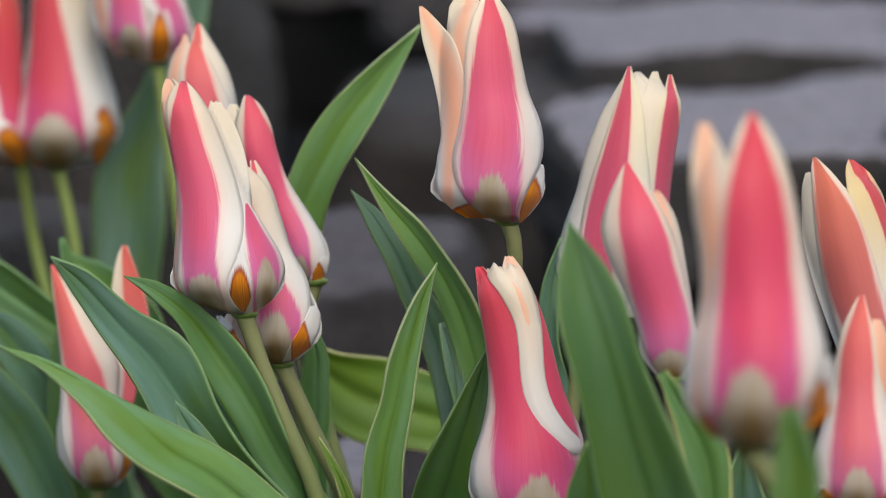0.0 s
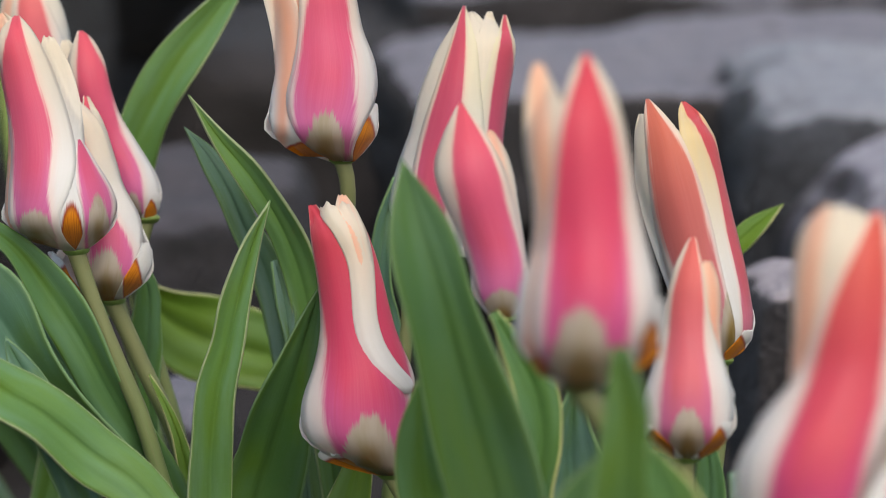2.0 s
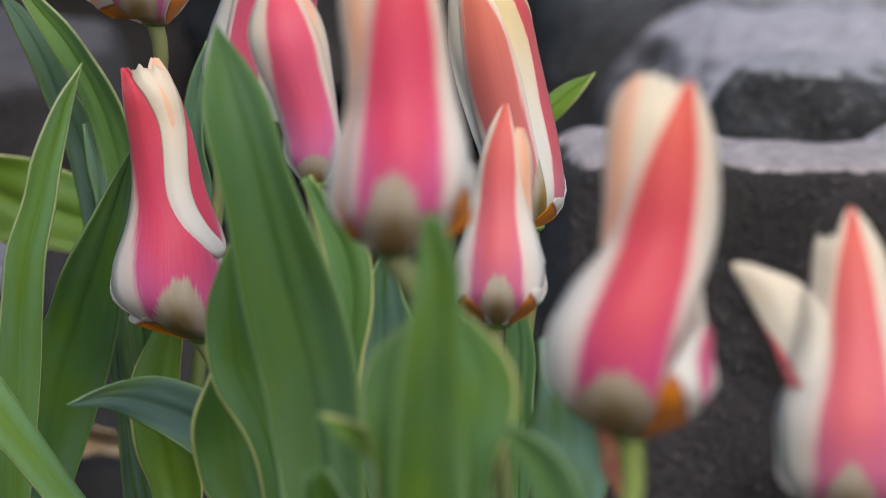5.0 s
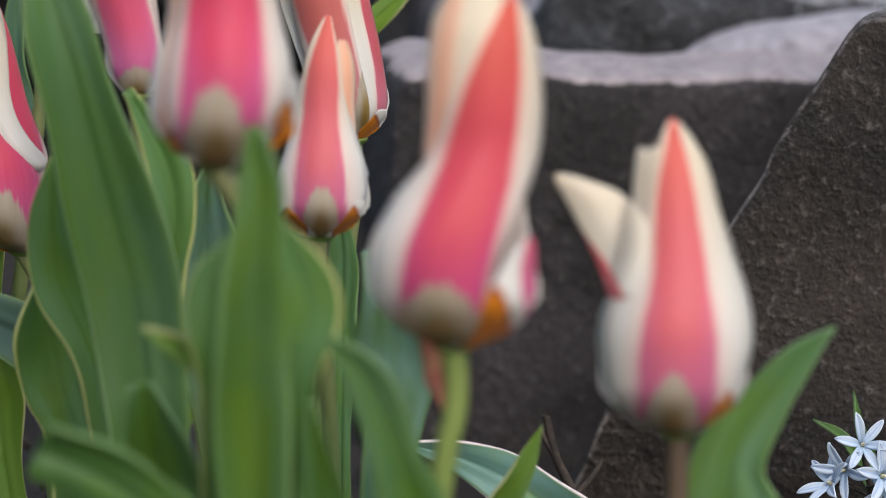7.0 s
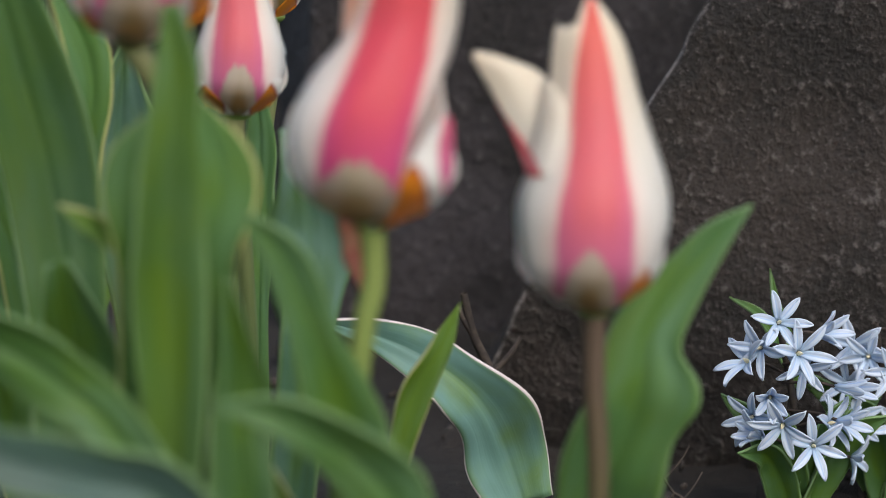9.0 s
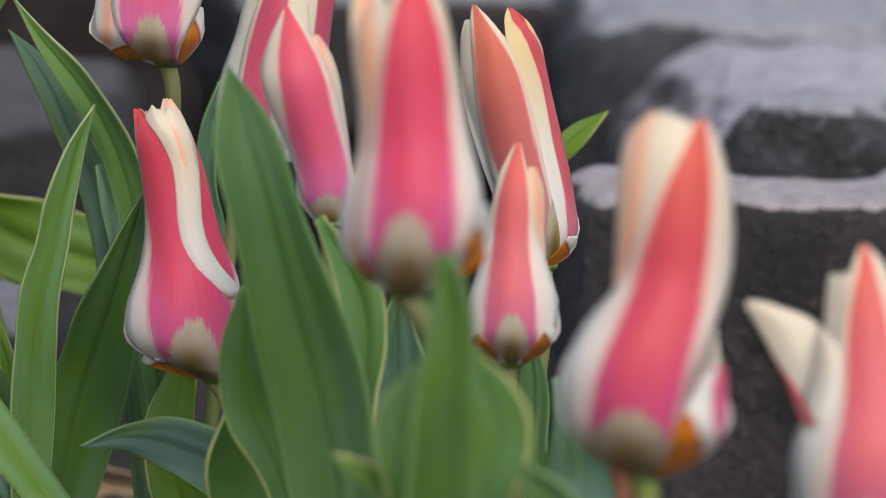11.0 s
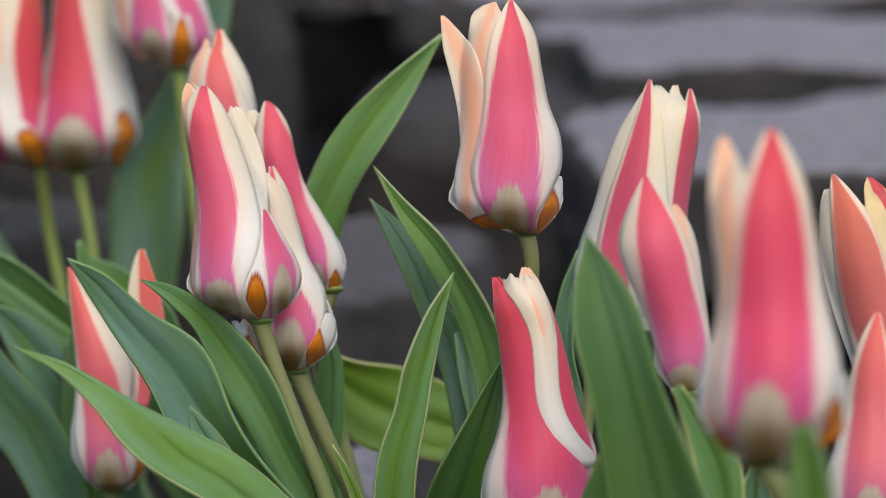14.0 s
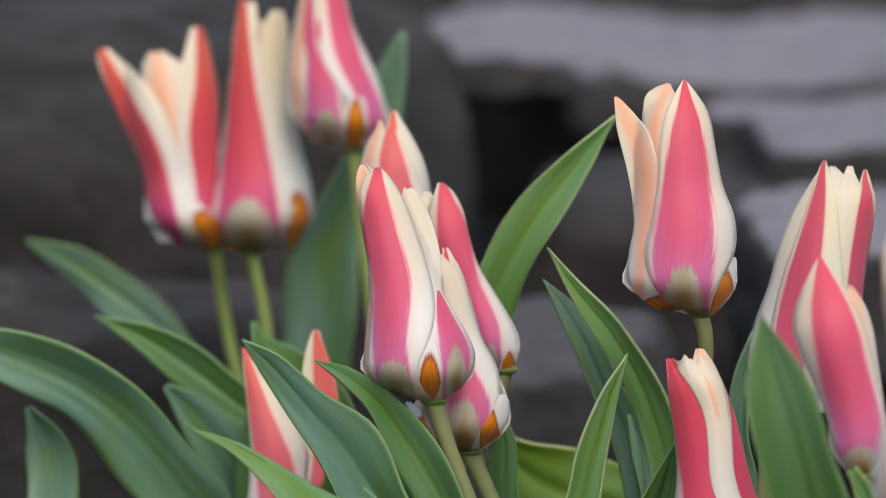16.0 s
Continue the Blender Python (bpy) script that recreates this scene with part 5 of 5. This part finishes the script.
blade(plant, [(-0.1381, 1.4200, -0.0260), (-0.1262, 1.4200, 0.1160), (-0.1227, 1.4200, 0.1479), (-0.1184, 1.4200, 0.1706), (-0.1083, 1.4200, 0.1978), (-0.0975, 1.4200, 0.2339), (-0.0928, 1.4200, 0.2518)], (5.6, 12.4, 13.9, 13, 9.8, 6.2, 1.1), LEAF_SILVER, fold=(25, 10), seed=45)

plant = thing("tulip", (-0.1235, 1.4100, -0.0180), "open tulip with splayed crimson petals", "tulip", "tulips in the bed")
stem(plant, [(-0.1235, 1.4100, -0.0300), (-0.1557, 1.4100, 0.1114), (-0.1617, 1.4100, 0.1386), (-0.1643, 1.4000, 0.1666)], 0.0026, 0.0023, STEM_GREEN)
flower = bloom(plant, (-0.1643, 1.4000, 0.1666), (-6.73, -0.75, 3.03), (0, 80.7), (0.2, -8.2, -10, -11, -12.7, -14.4, -15.8, -16.7, -16.5, -13.7), (3.8, 16.8, 17.2, 16, 16.7, 17.3, 17.4, 16.8, 15.2, 10.2), tone=RED, seed=72)
petal(flower, 2, (1.3, 78.1), (-7.8, -11.4, -15.3, -18, -20.5, -24.4, -29.5, -36.4, -42, -43.9), (7.3, 8, 8.8, 9.3, 8.8, 9.1, 9.3, 7.6, 4.5, 2.2), flame=(-16.6, -21.4, -26.5, -36.3, -45), flare=(5.5, 6, 5.7, 4.6, 1.6), bow=0.25)
petal(flower, 1, (1.3, 86.3), (0.2, -1.5, -4.1, -5.4, -6, -6.2, -6.3, -6.6, -6.8, -6.9), (3.8, 4.6, 5.8, 7, 7.7, 7.9, 7.2, 5.3, 3.3, 2), flame=(-1.7, -2.3, -3.6, -3, -6.1), flare=(3.4, 4.3, 5.8, 4, 1.2))
petal(flower, 0, (5.3, 76.3), (-9.5, -10.2, -11.3, -12.7, -14.3, -15.6, -16.6, -18.5, -20.6, -22.6), (5.5, 6, 6.6, 7.5, 8.4, 9.1, 9.6, 8.9, 6.8, 3.5), flame=(-10.6, -14.5, -18.1, -19.8, -22.4), flare=(4.4, 4.7, 5, 5, 2), mat=PETAL_INNER)
petal(flower, 1.4, (2.2, 22.6), (-19.1, -19.6, -20.5, -21.6, -22.8, -23.9, -24.6, -25.2, -25.3, -25.4), (3.1, 3.2, 3.2, 3.4, 3.5, 3.3, 2.9, 2.2, 1.4, 1), mat=PETAL_INNER)
petal(flower, 3, (0.2, 17.5), (-3.2, -3.4, -3.6, -3.9, -4.2, -4.4, -4.8, -6.2, -7.1, -7.5), (4.1, 4.8, 5.9, 7.3, 7.1, 6.5, 5.8, 4.2, 3.2, 2.7), spot=(-4, -1.8, 7.5, 17.1), mat=PETAL_INNER)
blade(plant, [(-0.0911, 1.2220, -0.0260), (-0.1418, 1.2000, 0.0922), (-0.1510, 1.1960, 0.1083), (-0.1678, 1.1920, 0.1289), (-0.1863, 1.1880, 0.1435), (-0.2047, 1.1840, 0.1523), (-0.2249, 1.1800, 0.1601)], (4.3, 9.6, 11.5, 12.6, 11.4, 9.1, 5.6), LEAF_BLUE, fold=(5, 30), seed=49)
blade(plant, [(-0.0795, 1.2678, -0.0260), (-0.1267, 1.2400, 0.0907), (-0.1380, 1.2333, 0.1117), (-0.1501, 1.2267, 0.1285), (-0.1601, 1.2200, 0.1395)], (4.1, 9.1, 9, 7, 1.2), LEAF_BLUE, seed=48)
blade(plant, [(-0.0360, 1.2740, -0.0260), (-0.1249, 1.2600, 0.1145), (-0.1408, 1.2575, 0.1287), (-0.1566, 1.2550, 0.1409), (-0.1724, 1.2525, 0.1516), (-0.1897, 1.2500, 0.1594)], (3.8, 8.4, 8.4, 7.2, 4.4, 0), LEAF_GREEN, fold=(10, 30), seed=47)
blade(plant, [(-0.0907, 1.4200, -0.0260), (-0.1795, 1.4200, 0.1194), (-0.1932, 1.4200, 0.1362), (-0.2069, 1.4200, 0.1458), (-0.2250, 1.4200, 0.1572), (-0.2427, 1.4200, 0.1660)], (3, 6.8, 8.6, 8.6, 5.9, 0.5), LEAF_SILVER, fold=(-10, 30), seed=46)
blade(plant, [(-0.1843, 1.2000, -0.0260), (-0.1940, 1.2000, 0.0870), (-0.1955, 1.2000, 0.1007), (-0.1982, 1.2000, 0.1220), (-0.2046, 1.2000, 0.1345)], (4.2, 9.2, 9.2, 6.5, 1), LEAF_SILVER, seed=44)

plant = thing("tulip", (-0.0799, 1.3800, -0.0180), "tulip with purple-pink flames and wavy cream edge", "tulip", "tulips in the bed")
stem(plant, [(-0.0799, 1.3800, -0.0300), (-0.1064, 1.3800, 0.1875), (-0.1092, 1.3800, 0.2080)], 0.0026, 0.0023, STEM_GREEN)
flower = bloom(plant, (-0.1092, 1.3800, 0.2080), (-6.73, -0.75, 3.03), (0, 82.6), (0, -3.6, -5.3, -7.6, -9.3, -11, -11.5, -11.7, -11.7, -11.7), (3, 16.2, 17.6, 16.9, 14.2, 11.1, 9.2, 7.6, 4.5, 1.3), tone=PINK, seed=78)
petal(flower, 1, (3.3, 67.4), (-11.4, -13.7, -17.1, -18.4, -18.5, -18, -17, -15.6, -14.6, -14.1), (3.8, 4.8, 6.3, 7.5, 6.9, 6, 5.3, 4.8, 4.5, 4.3), flame=(-14.1, -20.7, -20.5, -18.8, -16.5), flare=(1.6, 2, 2.2, 1.9, 1.6), mat=PETAL_INNER)
petal(flower, 2, (0, 82.6), (-0.4, -8, -10.7, -10.5, -9.7, -9.8, -10.4, -11.1, -11.7, -12), (1.7, 7.7, 8, 7.2, 7.3, 8.7, 7, 4.2, 1.8, 0.7), flame=(-11.3, -11, -14.1, -13.8, -12.7), flare=(7.4, 6.3, 4.5, 2.9, 1.8), spot=(-9.6, 0, 5.9, 15.2))
petal(flower, 3, (0, 67.4), (0.7, 4.6, 7.6, 5.5, 1.3, -3.9, -7, -8.6, -9.3, -9.7), (1.5, 3.3, 5.4, 6.9, 8.4, 9.1, 7.5, 6.4, 5.1, 4.5), flame=(10, 6.9, -0.9, -5.2, -8), flare=(3.5, 4.3, 4.7, 4.1, 2.8))
petal(flower, 4, (0.7, 19.6), (0.2, 0.5, 0.9, 1.4, 1.8, 1.8, 1.8, 1.9, 1.9, 2), (2.4, 2.8, 3.3, 4.1, 4.6, 4.4, 4.1, 3.5, 2.7, 2.4), spot=(1.7, -1.7, 4.1, 21.3), mat=PETAL_INNER)
rock("rock", "dark rough stone with its top edge coloured sky-lit pale", (0.2986, 1.2900, 0.0276), (0.2673, 0.0800, 0.1751), 0, ROCK_EDGE, 3, rough=0.35, square=14, cuts=40)
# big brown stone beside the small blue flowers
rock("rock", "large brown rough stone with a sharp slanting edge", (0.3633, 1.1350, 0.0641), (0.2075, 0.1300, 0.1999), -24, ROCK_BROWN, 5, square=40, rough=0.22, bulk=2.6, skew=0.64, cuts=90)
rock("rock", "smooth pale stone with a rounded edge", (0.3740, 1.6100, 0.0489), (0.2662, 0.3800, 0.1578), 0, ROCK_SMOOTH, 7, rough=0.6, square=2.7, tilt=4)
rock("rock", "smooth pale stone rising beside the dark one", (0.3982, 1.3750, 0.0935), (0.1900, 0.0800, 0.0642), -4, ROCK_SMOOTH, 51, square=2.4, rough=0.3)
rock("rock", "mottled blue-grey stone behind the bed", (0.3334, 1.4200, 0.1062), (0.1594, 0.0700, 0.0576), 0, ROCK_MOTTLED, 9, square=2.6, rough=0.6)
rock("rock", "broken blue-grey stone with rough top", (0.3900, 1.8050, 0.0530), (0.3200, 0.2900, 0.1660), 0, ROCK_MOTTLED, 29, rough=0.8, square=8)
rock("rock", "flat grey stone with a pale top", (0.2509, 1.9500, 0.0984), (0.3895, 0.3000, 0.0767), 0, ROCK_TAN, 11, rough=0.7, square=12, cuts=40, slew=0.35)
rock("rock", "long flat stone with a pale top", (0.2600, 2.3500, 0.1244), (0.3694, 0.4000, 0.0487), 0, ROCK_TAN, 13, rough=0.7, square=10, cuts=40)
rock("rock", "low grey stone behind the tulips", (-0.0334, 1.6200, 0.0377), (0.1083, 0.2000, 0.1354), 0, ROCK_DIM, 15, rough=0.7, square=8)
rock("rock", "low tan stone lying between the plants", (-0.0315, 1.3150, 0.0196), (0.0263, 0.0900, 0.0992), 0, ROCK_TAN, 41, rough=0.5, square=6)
# Two dark blocks added to fill the shaded gaps below the slabs.
rock("rock", "dark filler block for the shade under the ledge", (0.1961, 2.3000, 0.0452), (0.5415, 0.4000, 0.1503), 0, ROCK_DARK, 17, rough=0.8, square=7)
rock("rock", "dark filler block for the shade under the flat stone", (0.2795, 1.9750, 0.0413), (0.4192, 0.2500, 0.1427), 0, ROCK_DARK, 37, rough=0.8, square=7)
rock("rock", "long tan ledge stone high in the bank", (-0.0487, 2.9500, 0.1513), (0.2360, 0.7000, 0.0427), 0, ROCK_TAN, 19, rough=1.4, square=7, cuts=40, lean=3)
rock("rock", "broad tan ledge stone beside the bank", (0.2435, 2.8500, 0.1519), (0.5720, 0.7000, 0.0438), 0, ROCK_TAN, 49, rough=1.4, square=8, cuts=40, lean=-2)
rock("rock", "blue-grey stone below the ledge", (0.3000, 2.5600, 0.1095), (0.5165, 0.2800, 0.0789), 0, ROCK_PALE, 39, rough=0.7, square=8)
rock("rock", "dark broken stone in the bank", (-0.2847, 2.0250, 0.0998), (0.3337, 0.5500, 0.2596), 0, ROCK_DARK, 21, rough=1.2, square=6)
# Wide block added as a dark backdrop behind the gaps in the bank.
rock("rock", "dark backdrop block closing the back of the bank", (-0.1391, 3.5500, 0.0895), (2.1681, 0.5000, 0.2391), 0, ROCK_DARK, 23, rough=1.5, square=6)
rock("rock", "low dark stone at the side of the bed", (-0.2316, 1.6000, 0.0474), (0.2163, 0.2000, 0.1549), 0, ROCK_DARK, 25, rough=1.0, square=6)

# ---- small pale blue star flowers by the brown stone ----
def star_flower(plant, at, face, size, rnd):
    face = Vector(face).normalized()
    a = face.orthogonal().normalized()
    b = face.cross(a)

    def eye(u, v):
        r = size * 0.034 * math.sin(v * math.pi) + 1e-5
        return at + face * (size * (0.22 * v - 0.10)) + (a * math.cos(u * math.tau) + b * math.sin(u * math.tau)) * r
    flower = part("flower", sheet(6, 8, eye), YELLOW, plant)
    spin = rnd.uniform(0, 60)
    spread = rnd.choice((1.0, 1.0, 0.95, 0.55, 0.28))
    for k in range(6):
        g = radians(spin + 60 * k + rnd.uniform(-6, 6))
        er, et = a * math.cos(g) + b * math.sin(g), b * math.cos(g) - a * math.sin(g)
        cup = rnd.uniform(0.20, 0.60) + 0.25 * (1 - spread)

        def place(u, v):
            s = u * 2 - 1
            w = size * 0.080 * math.sin(math.pi * min(1.0, 0.10 + 0.90 * v)) ** 0.7 * (1 if v < 0.999 else 0.05)
            return at + er * (size * (0.04 + 0.5 * v * spread)) + et * (s * w) + face * (size * (cup * v * (1 - 0.55 * v) + 0.45 * (1 - spread) * v + 0.05 * abs(s) - 0.05))
        thicken(part("petal", sheet(9, 4, place), STAR_PETAL, flower), 0.0004)
    return flower


def star_plant(base, top, count, size, seed):
    rnd = random.Random(seed)
    base, top = Vector(base), Vector(top)
    plant = thing("star_flower_plant", base, "small plant with pale blue star flowers striped darker blue", "flower", "small blue flowers by the stone")
    part("stem", tube([base + Vector((0, 0, -0.01)), base.lerp(top, 0.5) + Vector((0.002, 0, 0)), top], 0.0016, 0.0010), TWIG, plant, "thin reddish-brown flower stalk")
    for k in range(count):
        f = 0.28 + 0.72 * (k + 0.5) / count
        at = base.lerp(top, f)
        ang = k * 2.4 + rnd.uniform(-0.4, 0.4)
        reach = size * (1.15 - 0.6 * f) * rnd.uniform(0.75, 1.15)
        way = Vector((math.cos(ang), -abs(math.sin(ang)) * 0.9 - 0.15, rnd.uniform(-0.15, 0.45)))
        head = at + way * reach
        part("stalk", tube([at, at.lerp(head, 0.6) + Vector((0, 0, 0.001)), head], 0.0005, 0.0005, 6, 6), TWIG, plant)
        star_flower(plant, head, way + Vector((rnd.uniform(-0.8, 0.8), rnd.uniform(-0.9, 0.1), rnd.uniform(-0.5, 0.6))), size * rnd.uniform(0.85, 1.1), rnd)
    for k in range(6):
        side = (-1, 1, -0.6, 0.7, -1.5, 1.4)[k]
        tip = base + Vector((side * rnd.uniform(0.016, 0.026), -0.014 + 0.006 * k, rnd.uniform(0.022, 0.040)))
        leaf(plant, [base + Vector((0, 0, -0.006)), base.lerp(tip, 0.5) + Vector((0, 0, 0.008)), tip], 0.0105, LEAF_DEEP, roll=20 * side, fold=0.5, seed=seed + k, thick=0.0008)
    return plant


def twig(pts, r):
    t = thing("twig", (pts[0][0], pts[0][1], -0.018), "thin dark dry twig sticking out of the soil", "twig")
    part("stick", tube([(pts[0][0], pts[0][1], -0.025)] + pts, r * 1.3, r * 0.7, 22, 7), TWIG, t)
    a, b = Vector(pts[1]), Vector(pts[2])
    part("side_shoot", tube([a, a + Vector((0.006, 0.0, 0.007)), a + Vector((0.009, 0.001, 0.012))], r * 0.7, r * 0.4, 8, 6), TWIG, t)
    part("side_shoot", tube([b, b + Vector((-0.004, 0.0, 0.006)), b + Vector((-0.005, 0.001, 0.010))], r * 0.7, r * 0.4, 8, 6), TWIG, t)
    return t


def dry_leaf(pts, halves, seed):
    t = thing("dry_leaf", pts[0], "dry curled tan leaf lying on the soil", "leaf")
    blade(t, pts, halves, STRAW, fold=(30, 45), wave=0.12, seed=seed)
    return t


def pebbles():
    """Small stones, bark and clods strewn on the soil."""
    rnd = random.Random(8)
    bm = bmesh.new()
    for k in range(900):
        x, y = rnd.uniform(-0.35, 0.45), rnd.uniform(0.70, 1.28)
        r = rnd.uniform(0.001, 0.0022) * rnd.choice((1, 1, 1, 2, 3))
        m = pose(x, y, -0.020 + r * 0.3, rnd.uniform(0, 360), rnd.uniform(0, 360), rnd.uniform(0, 360)) @ Matrix.Diagonal((1, rnd.uniform(0.5, 1), rnd.uniform(0.3, 0.8), 1))
        bmesh.ops.create_icosphere(bm, subdivisions=1, radius=r, matrix=m)
    return tagged(part("soil_crumbs", bm, CRUMB, None), "small dark crumbs of soil, bark and grit", "soil", kind="stuff")


pebbles()
dry_leaf([(0.0168, 1.3600, -0.0160), (-0.0020, 1.3450, -0.0080), (-0.0250, 1.3400, -0.0040), (-0.0440, 1.3450, 0.0020)], (3.0, 6.5, 7.5, 1.0), 88)
twig([(0.2131, 1.0600, -0.0265), (0.2064, 1.0600, 0.0180), (0.2005, 1.0600, 0.0308), (0.1966, 1.0600, 0.0444)], 0.0017)
twig([(0.2572, 1.0400, -0.0259), (0.2577, 1.0400, -0.0111), (0.2591, 1.0400, 0.0018), (0.2611, 1.0400, 0.0100)], 0.0006)
twig([(0.2550, 1.0000, -0.0158), (0.2518, 1.0000, -0.0069), (0.2523, 1.0000, -0.0012), (0.2559, 1.0000, -0.0034)], 0.0007)
star_a = star_plant((0.2998, 1.0300, -0.0180), (0.2894, 1.0300, 0.0435), 15, 0.0195, 3)
star_plant((0.3344, 1.0500, -0.0180), (0.3260, 1.0500, 0.0378), 11, 0.0195, 4)
leaf(star_a, [(0.3043, 1.0550, 0.0153), (0.2912, 1.0550, 0.0375), (0.2800, 1.0550, 0.0448)], 0.0040, LEAF_DEEP, roll=15, fold=0.4, seed=60, thick=0.0008)
leaf(star_a, [(0.3088, 1.0550, 0.0153), (0.2967, 1.0550, 0.0374), (0.2923, 1.0550, 0.0539)], 0.0040, LEAF_DEEP, roll=15, fold=0.4, seed=61, thick=0.0008)
